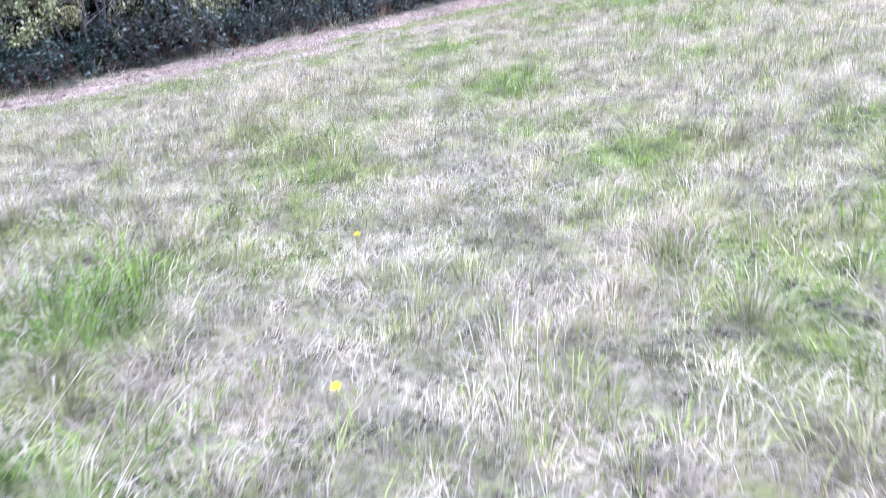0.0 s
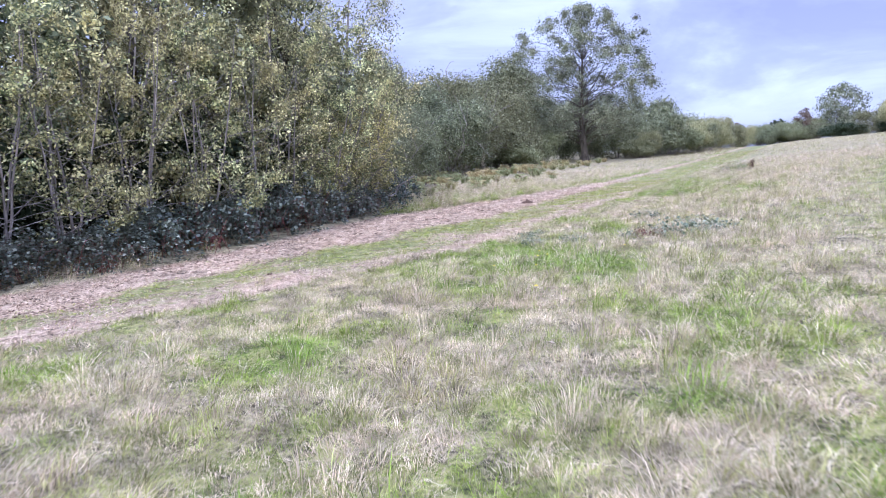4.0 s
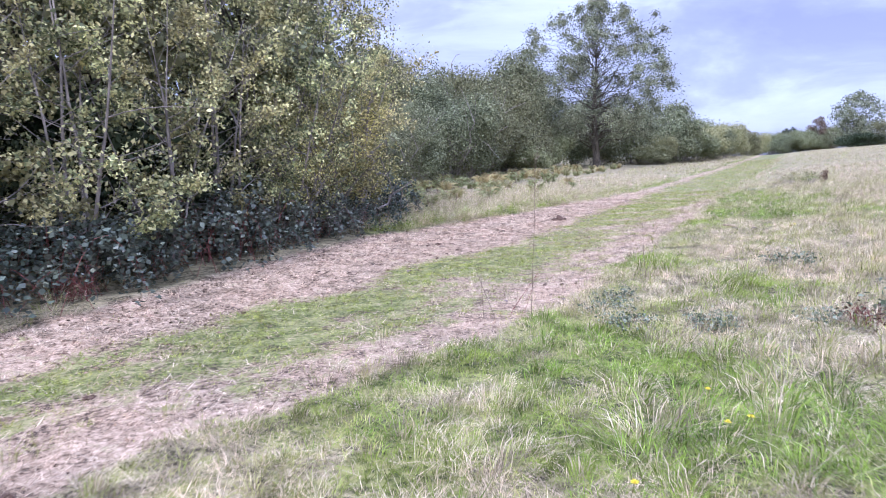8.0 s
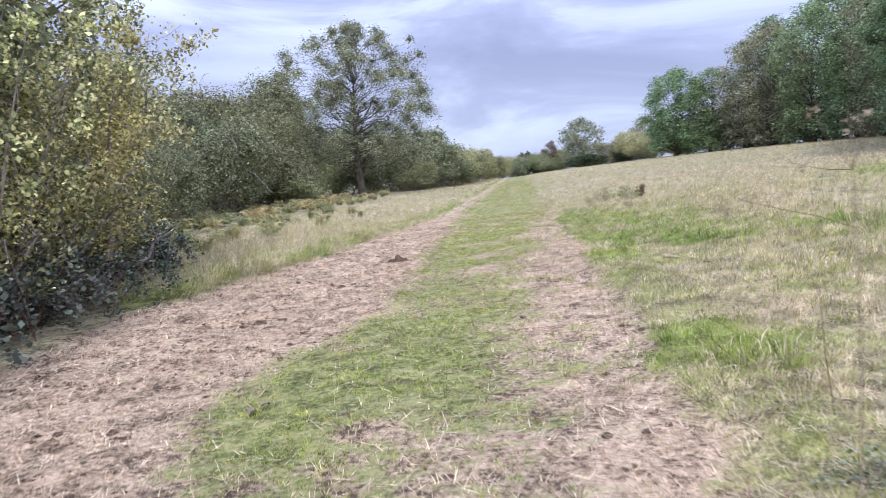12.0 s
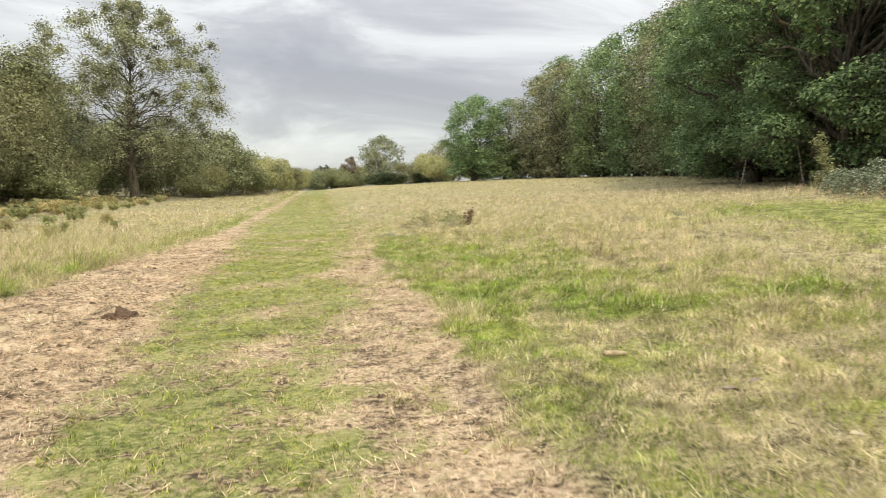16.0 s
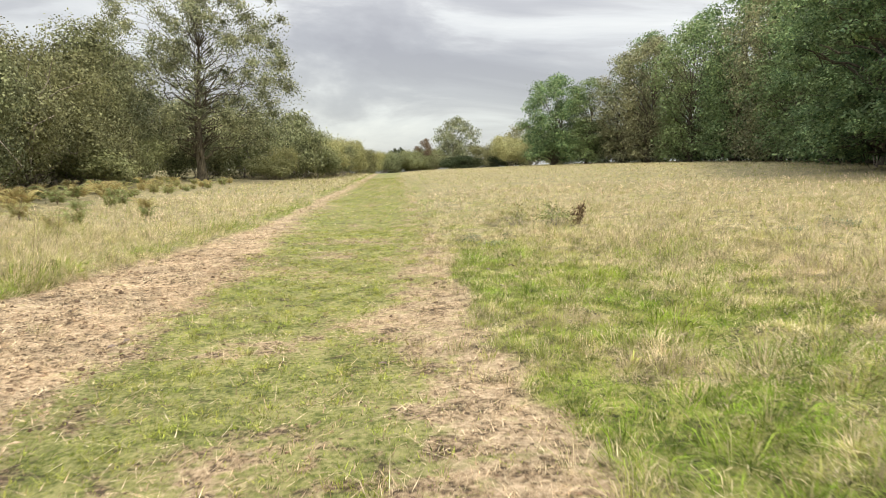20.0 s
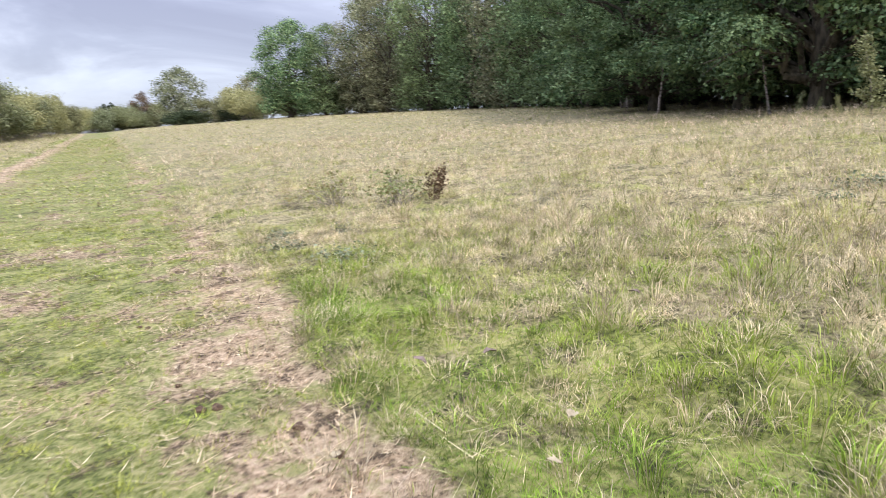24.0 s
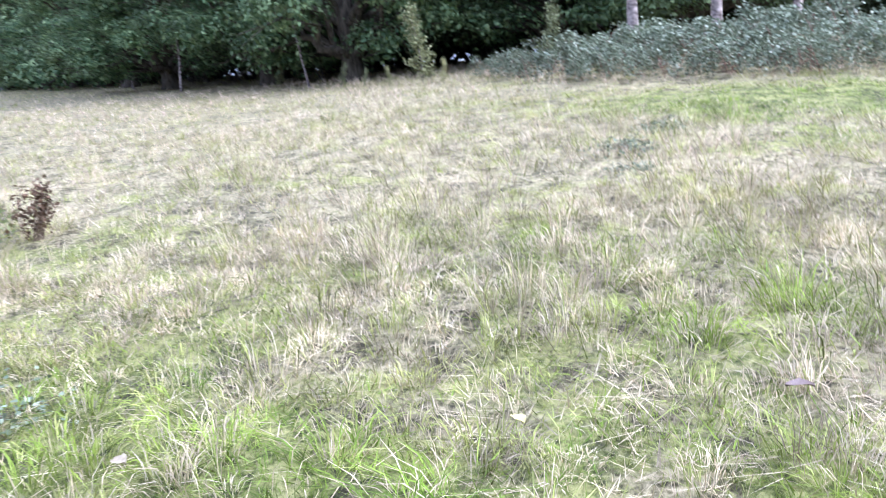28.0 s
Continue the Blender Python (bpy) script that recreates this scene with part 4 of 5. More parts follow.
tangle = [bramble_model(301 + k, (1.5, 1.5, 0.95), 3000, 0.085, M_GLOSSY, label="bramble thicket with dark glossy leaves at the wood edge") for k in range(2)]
rng = np.random.default_rng(31)
spots = []
for i in range(17):
    y = -12 + i * 1.48
    foot = -3.75 - 0.10 * max(0, y + 2) - 0.12 * max(0, y - 7)
    spots.append((foot - rng.uniform(0.1, 0.7), y, rng.uniform(0.7, 1.05)))
spots += [(-7.6, 15.0, 0.9), (-8.8, 17.2, 1.0), (-10.2, 19.5, 1.1), (-11.8, 22.0, 1.0), (-13.2, 25.0, 1.1)]
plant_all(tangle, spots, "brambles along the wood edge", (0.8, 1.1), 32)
bank = [bramble_model(311 + k, (2.1, 2.1, 1.15), 4200, 0.085, M_SAGE, label="mounded bramble bank with dull green leaves") for k in range(2)]
plant_all(bank, [(15.8, 24.4, 0.6), (15.2, 22.6, 0.65), (14.8, 20.8, 0.65), (17.0, 25.8, 0.65), (17.0, 23.6, 0.85), (16.4, 21.6, 0.85), (15.8, 19.4, 0.8), (18.8, 25.0, 0.9), (18.6, 22.6, 0.95), (18.0, 20.4, 0.95), (18.8, 27.2, 0.65),
                 (17.4, 18.0, 0.9), (20.6, 26.4, 0.8), (20.6, 23.8, 0.95), (20.0, 21.4, 0.95), (20.4, 28.6, 0.5), (15.8, 17.2, 0.75), (16.8, 15.2, 0.9)], "bramble bank below the wood", (0.66, 0.86), 33)
patch = [bramble_model(321 + k, (0.62, 0.62, 0.27), 460, 0.06, stem=M_DEADSTEM, label="low bramble patch with grey-green leaves in the meadow") for k in range(2)]
plant_all(patch, [(5.2, 3.5, 0.95), (5.6, 4.0, 0.85), (4.6, 3.3, 0.55), (3.6, 3.1, 0.45), (2.9, 3.0, 0.45), (4.2, 6.6, 0.6), (2.95, 24.4, 0.62), (2.6, 25.3, 0.45), (2.75, 26.4, 0.45), (3.4, 25.8, 0.4), (8.4, 22.8, 0.6), (7.5, 22.5, 0.4),
                  (2.55, 3.6, 0.5), (2.5, 4.3, 0.42), (9.6, 22.6, 0.6)], "bramble patches in the meadow", (0.7, 0.95), 34, 0.05)

heath = bush_model("dog_rose", 331, (0.75, 0.5, 0.62), 480, 0.05, M_STEM, M_BRACKEN, "sparse browning shrub standing in the dry meadow", "shrub", lumps=6, stems=26, shell=0.2, core=0.0)
plant_all([heath], [(4.6, 27.4, 0.95), (4.0, 28.3, 0.85), (3.5, 28.9, 0.5)], "small shrubs in the meadow", seed=35)
red_shrub = bush_model("dog_rose", 333, (0.30, 0.28, 0.75), 420, 0.06, M_DEADSTEM, M_REDLEAF, "small brown withered shrub in the dry meadow", "shrub", lumps=4, stems=10, core=0.0)
set_down(red_shrub, 5.05, 26.95, 20, 0.72, first=True)
redding = bramble_model(335, (0.3, 0.3, 0.25), 130, 0.05, M_REDLEAF, label="small bramble with reddened leaves")
plant_all([redding], [(4.75, 3.2, 0.7), (-3.9, -0.4, 1.3), (-4.2, 2.6, 1.3), (-3.8, -2.6, 1.2)], "reddened brambles", seed=36)


def fern_model(seed, label):
    """Bracken: arching fronds, each a stalk with paired leaflets that shorten to the tip."""
    rng = np.random.default_rng(seed)
    root = new("bracken")
    tagged(root, label, "fern")
    stalks, V, F, n = [], [], [], 0
    for k in range(17):
        a, far, h = rng.uniform(0, 6.28), rng.uniform(0.3, 0.75), rng.uniform(0.35, 0.7)
        t = np.linspace(0, 1, 21)
        line = np.stack([np.cos(a) * far * t ** 1.3, np.sin(a) * far * t ** 1.3, h * np.sin(t * 2.0) / np.sin(2.0) * (1 - 0.25 * t)], 1)
        stalks.append(tube(line, 0.006 * np.linspace(1, 0.3, 21), 3))
        side = np.array((-np.sin(a), np.cos(a), 0))
        for q in range(4, 21):
            w = 0.24 * (1 - (q - 4) / 17.5) * rng.uniform(0.8, 1.15)
            for s in (-1, 1):
                p, tip = line[q], line[q] + side * s * w + (np.cos(a) * 0.08, np.sin(a) * 0.08, -0.07)
                d = (line[q] - line[q - 1]) * 0.62
                V += [p, p * 0.45 + tip * 0.55 + d * 0.5, tip, p * 0.45 + tip * 0.55 - d * 0.5]
                F.append((n, n + 1, n + 2, n + 3))
                n += 4
    tagged(piece("stalkwork", mesh_np("stalkwork", *joined(stalks), M_DEADSTEM), root), kind="stuff")
    tagged(piece("frondwork", mesh_np("frondwork", np.array(V), np.array(F), M_BRACKEN), root), kind="stuff")
    return root


fern = [fern_model(341 + k, "browning bracken fern among dry grass") for k in range(3)]
rng = np.random.default_rng(37)
spots = [(-9.8 - rng.uniform(0, 8) - 0.05 * i, 30 + i * 0.85 + rng.uniform(-1, 1), rng.uniform(0.7, 1.2)) for i in range(58)]
spots += [(-8.0 - rng.uniform(0, 3), 18 + i * 1.1, rng.uniform(0.8, 1.2)) for i in range(10)] + [(-7.6, 30.5, 0.8), (-8.2, 33, 0.9), (-7.2, 36, 0.7), (-8.6, 40, 0.9)] + [(-12.0 - rng.uniform(0, 4) - 0.08 * i, 25 + i * 0.9, rng.uniform(0.9, 1.4)) for i in range(46)]
plant_all(fern, spots, "bracken along the field edge", seed=38)


def stalk_model(name, seed, height, label, material=M_DEADSTEM, heads=0, lean=0.08, branches=0):
    """A dry stalk standing in the grass; heads: seed heads up its top."""
    rng = np.random.default_rng(seed)
    root = new(name)
    tagged(root, label, "dead stalk")
    line = bent(rng, (0, 0, -0.03), (lean, lean * 0.4, 1), height, 10, 0.03, 0.05)
    tubes = [tube(line, 0.003 * np.linspace(1, 0.5, 11), 4)]
    pts = []
    for k in range(branches + heads):
        i = rng.integers(6, 10)
        b = bent(rng, line[i], rng.normal(size=3) * 0.8 + (0, 0, 0.6), height * rng.uniform(0.08, 0.2), 3, 0.2, 0.3)
        tubes.append(tube(b, 0.0016 * np.linspace(1, 0.5, 4), 3))
        pts.append(b[-1])
    piece("stem", mesh_np("stem", *joined(tubes), material), root)
    if heads:
        for p in pts:
            C = p + rng.normal(size=(7, 3)) * 0.012
            head = piece("seed_head", mesh_np("seed_head", *leaf_cards(rng, C, 0.02, 0, 0.2, 0.5), M_PALE), root, "pale dry seed head")
            tagged(head, kind="stuff")
    return root


tall_stem = stalk_model("tall_dry_stalk", 351, 1.62, "tall thin dry stalk with feathery seed heads beside the way", heads=9, lean=0.01)
set_down(tall_stem, 1.86, 3.15, 0, 1.0, first=True)
low_stem = stalk_model("bent_dry_stalk", 352, 0.62, "bent brown stalk with pale dry leaf heads", heads=2, lean=-0.32, branches=2)
set_down(low_stem, 1.50, 3.1, 15, 1.0, first=True)
stalks = [stalk_model("dry_stalk", 353 + k, 0.62, "thin brown dead stalk standing in the grass", branches=k, lean=0.1 + 0.15 * k) for k in range(3)]
rng = np.random.default_rng(39)
spots = [(1.35, 3.15, 0.9), (1.62, 3.3, 0.7), (2.0, 3.8, 0.75), (2.62, 5.1, 1.25), (2.1, 4.4, 0.6), (3.6, 10.9, 1.2), (3.9, 11.3, 0.9), (4.5, 11.6, 1.0), (3.75, 11.0, 0.7)]
spots += [(-4.7 - rng.uniform(0, 2.8), 12.5 + i * 0.42, rng.uniform(0.9, 1.7)) for i in range(34)] + [(rng.uniform(3, 12), rng.uniform(26, 60), rng.uniform(0.6, 1.1)) for i in range(24)]
plant_all(stalks, spots, "dead stalks in the grass", seed=40)
red_stalk = stalk_model("red_stalk", 357, 0.5, "leaning reddish stalk at the edge of the way", M_REDSTEM, lean=0.5, branches=2)
plant_all([red_stalk], [(1.55, 3.4, 1.0), (1.68, 3.45, 0.85)], "reddish stalks", seed=41)


# ---- grass ----
def blades(rng, X, Y, h, w, lean, bend=True, lift=0.0, b=None):
    """One blade at each place: a kite bent over at its middle, or a single sliver."""
    n = len(X)
    a = rng.uniform(0, 6.283, n)
    b = rng.uniform(0, 6.283, n) if b is None else b
    h = h * rng.uniform(0.55, 1.25, n)
    k = lean * rng.uniform(0.2, 1.6, n)
    Z = surface(X, Y) - 0.008 + lift
    foot = np.stack([X, Y, Z], 1)
    side = np.stack([np.cos(a), np.sin(a), 0 * a], 1) * (w * rng.uniform(0.6, 1.4, n))[:, None] * 0.5
    way = np.stack([np.cos(b), np.sin(b), 0 * b], 1)
    up = np.array((0, 0, 1.0))
    tip = foot + way * (h * k)[:, None] + up * (h / np.sqrt(1 + k * k))[:, None]
    if not bend:
        V = np.stack([foot - side, foot + side, tip], 1).reshape(-1, 3)
        return V, np.arange(n)[:, None] * 3 + np.arange(3)[None]
    mid = foot + way * (h * k * 0.34)[:, None] + up * (h * 0.68 / np.sqrt(1 + 0.35 * k * k))[:, None]
    V = np.stack([foot, mid + side, tip, mid - side], 1).reshape(-1, 3)
    i = np.arange(n)[:, None] * 4
    return V, np.concatenate([i + np.array((0, 1, 3))[None], i + np.array((1, 2, 3))[None]])


WAY = ((11.4, -15.2), (8.7, -11.1), (5.0, -5.3), (1.8, 0.0), (0.6, 3.5), (0.9, 9.0), (1.0, 16.0), (1.2, 21.5))


def away(X, Y):
    """Distance from the line that people walk."""
    best = np.full(len(X), 1e9)
    for (ax, ay), (bx, by) in zip(WAY, WAY[1:]):
        dx, dy = bx - ax, by - ay
        t = np.clip(((X - ax) * dx + (Y - ay) * dy) / (dx * dx + dy * dy), 0, 1)
        best = np.minimum(best, np.hypot(X - ax - t * dx, Y - ay - t * dy))
    return best


def scatter(rng, x0, x1, y0, y1, density):
    """Random places; a quarter as many on the slope that lies aside of the walk."""
    n = int((x1 - x0) * (y1 - y0) * density)
    X, Y = rng.uniform(x0, x1, n), rng.uniform(y0, y1, n)
    aside = ((X > 11.3 + 0.12 * (Y + 13)) & (Y < 1.5 + 0.75 * (X - 2))) | (Y < -13.9 + 0.3 * (10.3 - X))
    ok = ~aside | (rng.uniform(0, 1, n) < 0.25)
    return X[ok], Y[ok]


def clear_of_hedge(X, Y):
    return (X > -3.3) | ((Y > 11.5) & (X > -5.6 - 6.0 * np.clip((Y - 12) / 8, 0, 1)))


def sow(label, name, material, chunks):
    V, F = joined(chunks)
    tagged(piece(name, mesh_np(name, V, F, material)), label, "grass", kind="stuff")


def tufts(rng, X, Y, count, width, tallness, two, stores):
    """Clumps of blades that fan out from their foot: straw, green or lush clumps, or mixed ones."""
    n = len(X)
    g = greenness(X, Y)
    lawn = np.exp(-(((X - 11.2 - 0.18 * (Y - 18)) / 1.6) ** 2)) * np.clip((Y - 6) / 6, 0, 1) * np.clip((26 - Y) / 4, 0, 1)
    near_by = np.clip((patchy(X, Y, 0.45, 19) - 0.5) / 0.36 + 0.5, 0, 1)
    u = 0.72 * near_by + 0.28 * rng.uniform(0, 1, n)
    kind = np.where(u < (0.76 - 0.46 * g) * (1 - 0.8 * lawn), 0, np.where(rng.uniform(0, 1, n) < np.clip((g - 0.55) * 1.6, 0, 0.6), 2, 1))
    kind = np.where(u > 1.25 - 1.0 * lushness(X, Y), 2, kind)
    high = tallness * (0.4 + 1.1 * rng.uniform(0, 1, n) ** 1.6) * (0.55 + 0.9 * patchy(X, Y, 1.6, 61)) * np.clip(0.45 + 3.0 * (patchy(X, Y, 0.42, 62) - 0.36), 0.45, 1.25) * (1 - 0.7 * lawn) * np.where(X < -3.2, 1.7, 1.0)
    high = high * np.where(kind == 0, 1.1, np.where(kind == 2, 1.15, 0.85))
    high = high * (1 - 0.42 * np.exp(-(((X - east_edge(Y) - 0.9) / 1.3) ** 2)))
    damp = np.clip(lushness(X, Y) - 0.3, 0, 1) * (lawn < 0.3)
    high = high * (1 + 0.5 * damp)
    wide = rng.uniform(0.04, 0.14, n) * (1.0 if count > 20 else 1.5)
    lean = rng.uniform(0.4, 1.5, n) * (1 + 0.9 * damp)
    wind = rng.normal(size=n) * 0.9 + 0.8
    push = rng.uniform(0, 1.0, n)
    i = np.repeat(np.arange(n), count)
    r, a = np.sqrt(rng.uniform(0, 1, len(i))), rng.uniform(0, 6.283, len(i))
    x, y = X[i] + np.cos(a) * r * wide[i], Y[i] + np.sin(a) * r * wide[i]
    b = np.arctan2(np.sin(a) + push[i] * np.sin(wind[i]), np.cos(a) + push[i] * np.cos(wind[i]))
    k = kind[i]
    odd = rng.uniform(0, 1, len(i)) < 0.27
    k = np.where(odd, np.where(k == 0, 1, 0), k)
    for q in range(3):
        s = k == q
        stores[q].append(blades(rng, x[s], y[s], high[i[s]], width * (0.8 if q == 0 else 1.1), lean[i[s]] * (0.4 + r[s]), two, 0.0, b[s]))


rng = np.random.default_rng(50)
stores = ([], [], [])
# rings round the walked line: nearest finest
for x0, x1, y0, y1, near, far, density, count, width, tallness in ((-9, 16, -19, 30, 0.0, 1.5, 40, 42, 0.0044, 0.14), (-9, 18, -20, 34, 1.5, 6.0, 38, 38, 0.0052, 0.15), (-14, 26, -22, 44, 6.0, 13.0, 32, 17, 0.0078, 0.19),
                                                                 (-26, 40, -24, 62, 13.0, 30.0, 16, 8, 0.012, 0.16), (-24, 64, 20, 160, 30.0, 160.0, 5, 3, 0.038, 0.15)):
    X, Y = scatter(rng, x0, x1, y0, y1, density)
    d = away(X, Y)
    e, w = east_edge(Y), west_edge(Y)
    astray = rng.uniform(0, 1, len(X)) < 0.5 * np.exp(-np.abs(e - X) / 0.22) + 0.35 * np.exp(-np.abs(X - w) / 0.25) * (Y > 10)
    ok = (d >= near) & (d < far) & ((is_mown(X, Y) < 0.5) | astray) & clear_of_hedge(X, Y)
    tufts(rng, X[ok], Y[ok], count, width, tallness, far < 7, stores)
# fine short growth between the tufts
for x0, x1, y0, y1, near, far, density, width, tallness in ((-6, 16, -19, 27, 0.0, 2.4, 2100, 0.0058, 0.085), (-6, 18, -20, 32, 2.4, 5.5, 1200, 0.0072, 0.095)):
    X, Y = scatter(rng, x0, x1, y0, y1, density)
    d = away(X, Y)
    ok = (d >= near) & (d < far) & (is_mown(X, Y) < 0.5) & clear_of_hedge(X, Y)
    X, Y = X[ok], Y[ok]
    g = greenness(X, Y) + rng.normal(size=len(X)) * 0.33 + 0.8 * np.clip(lushness(X, Y) - 0.3, 0, 1)
    for q, s in enumerate((g < 0.42, (g >= 0.42) & (g < 0.85), g >= 0.85)):
        stores[q].append(blades(rng, X[s], Y[s], tallness * (0.4 + 1.2 * patchy(X[s], Y[s], 0.35, 72)), width, 1.2, False, 0.0))
# matted dead blades lying among the tufts
for x0, x1, y0, y1, near, far, density, width in ((-5, 16, -19, 30, 0.0, 2.6, 240, 0.005), (-6, 18, -20, 34, 2.6, 7.0, 130, 0.007)):
    X, Y = scatter(rng, x0, x1, y0, y1, density)
    d = away(X, Y)
    ok = (d >= near) & (d < far) & (is_mown(X, Y) < 0.5) & clear_of_hedge(X, Y) & (rng.uniform(0, 1, len(X)) < 1.1 - greenness(X, Y))
    stores[0].append(blades(rng, X[ok], Y[ok], 0.10, width, 2.4, False, 0.012))
# feathery seed heads, in drifts over the dry grass
fuzz = []
for x0, x1, y0, y1, near, far, density, count, length, width in ((-9, 16, -19, 30, 0.0, 2.6, 70, 10, 0.034, 0.0022), (-9, 18, -20, 34, 2.6, 6.5, 55, 9, 0.042, 0.0034), (-14, 26, -22, 44, 6.5, 13.0, 34, 6, 0.055, 0.006), (-26, 40, -24, 62, 13.0, 30.0, 10, 6, 0.09, 0.012)):
    X, Y = scatter(rng, x0, x1, y0, y1, density)
    d = away(X, Y)
    thick = np.clip((0.6 * patchy(X, Y, 1.5, 64) + 0.4 * patchy(X, Y, 0.5, 65) - 0.41) / 0.12, 0, 1) * (1.1 - 0.8 * greenness(X, Y))
    ok = (d >= near) & (d < far) & (is_mown(X, Y) < 0.5) & clear_of_hedge(X, Y) & (rng.uniform(0, 1, len(X)) < thick) & (lushness(X, Y) < 0.4)
    i = np.repeat(np.nonzero(ok)[0], count)
    high = rng.uniform(0.09, 0.24, len(X)) * np.where(X < -3.2, 1.6, 1.0)
    fuzz.append(blades(rng, X[i] + rng.normal(size=len(i)) * 0.014, Y[i] + rng.normal(size=len(i)) * 0.014, length, width, 0.8, False, high[i] * rng.uniform(0.6, 1.1, len(i))))
sow("pale pinkish feathery seed heads of meadow grass", "grass_seed_heads", M_FUZZ, fuzz)
# tall thin flowering stems above the tufts
for x0, x1, y0, y1, near, far, density, width in ((-6, 16, -19, 30, 0.0, 4.0, 16, 0.0018), (-8, 20, -20, 38, 4.0, 14.0, 9, 0.0038)):
    X, Y = scatter(rng, x0, x1, y0, y1, density)
    d = away(X, Y)
    ok = (d >= near) & (d < far) & (is_mown(X, Y) < 0.5) & (X > east_edge(Y) - 6) & clear_of_hedge(X, Y) & (patchy(X, Y, 1.1, 63) + 0.25 * rng.uniform(0, 1, len(X)) > 0.6)
    stores[0].append(blades(rng, X[ok], Y[ok], 0.28, width, 0.35, True, 0.0))
sow("dry pale straw-coloured meadow grass", "dry_meadow_grass", M_STRAW, stores[0])
sow("green meadow grass", "green_meadow_grass", M_GREEN, stores[1])
sow("lush green grass in clumps", "lush_meadow_grass", M_LUSH, stores[2])

# short sward and raked straw on the mown way
sward, litter = [], []
for x0, x1, y0, y1, near, far, density, width, tallness in ((-4.9, 2.4, -9, 27, 0, 3.4, 1300, 0.0056, 0.03), (-4.9, 2.4, -16, 44, 3.4, 12, 420, 0.009, 0.036), (-4.2, 2.4, 20, 110, 12, 120, 70, 0.03, 0.05)):
    X, Y = scatter(rng, x0, x1, y0, y1, density)
    d = away(X, Y)
    ok = (d >= near) & (d < far) & (is_mown(X, Y) > 0.4) & (X > -5.0)
    X, Y = X[ok], Y[ok]
    g = greenness(X, Y)
    s = rng.uniform(0, 1, len(X)) < g * 0.95 + 0.04
    sward.append(blades(rng, X[s], Y[s], tallness * (0.5 + patchy(X[s], Y[s], 0.3, 71)), width, 0.9, False))
    s = rng.uniform(0, 1, len(X)) < 0.45 * (1 - g) + 0.08
    litter.append(blades(rng, X[s], Y[s], 0.075 if near < 3 else 0.09, width * 1.1, 2.2, False, 0.01))
# cropped clumps of grass, and brushy stubble on the raked strips
for x0, x1, y0, y1, near, far, density, count, width in ((-4.9, 2.4, -9, 28, 0, 3.4, 130, 11, 0.0062), (-4.9, 2.4, -14, 40, 3.4, 10, 90, 7, 0.01)):
    X, Y = scatter(rng, x0, x1, y0, y1, density)
    d = away(X, Y)
    ok = (d >= near) & (d < far) & (is_mown(X, Y) > 0.4) & (X > -5.0) & (patchy(X, Y, 0.16, 73) > 0.4)
    X, Y = X[ok], Y[ok]
    green = rng.uniform(0, 1, len(X)) < 1.15 * greenness(X, Y) - 0.08
    high = rng.uniform(0.028, 0.07, len(X)) * (0.5 + patchy(X, Y, 0.5, 74))
    for store, pick, tall in ((sward, green, 1.0), (litter, ~green & (rng.uniform(0, 1, len(X)) < 0.7), 0.8)):
        i = np.repeat(np.nonzero(pick)[0], count)
        a, r = rng.uniform(0, 6.283, len(i)), 0.035 * np.sqrt(rng.uniform(0, 1, len(i)))
        store.append(blades(rng, X[i] + np.cos(a) * r, Y[i] + np.sin(a) * r, high[i] * tall, width, 0.35 + 30 * r, False, 0.0, a))
# matted wads of torn thatch, brown and bleached
wads = []
for x0, x1, y0, y1, density in ((-4.8, -0.9, -8, 27, 46), (0.2, 2.1, -3, 25, 16)):
    X, Y = scatter(rng, x0, x1, y0, y1, density)
    ok = (is_mown(X, Y) > 0.6) & (rng.uniform(0, 1, len(X)) < 1.05 - greenness(X, Y)) & (patchy(X, Y, 0.7, 92) > rng.uniform(0.25, 0.6, len(X)))
    X, Y = X[ok], Y[ok]
    size = rng.uniform(0.02, 0.075, len(X))
    i = np.repeat(np.arange(len(X)), 22)
    a, r = rng.uniform(0, 6.283, len(i)), np.sqrt(rng.uniform(0, 1, len(i))) * size[i]
    pale = rng.uniform(0, 1, len(X))[i] < 0.5
    for store, pick in ((litter, pale), (wads, ~pale)):
        store.append(blades(rng, (X[i] + np.cos(a) * r)[pick], (Y[i] + np.sin(a) * r)[pick], 0.3 * size[i][pick] + 0.022, 0.0045, 1.5, False, (0.35 * (size[i] - r))[pick]))
sow("brown torn thatch lying in wads on the raked strips", "torn_thatch", M_CRUMB, wads)
sow("short mown green sward", "mown_sward", M_SWARD, sward)
sow("raked pinkish dry straw lying on the ground", "straw_litter", M_LITTER, litter)


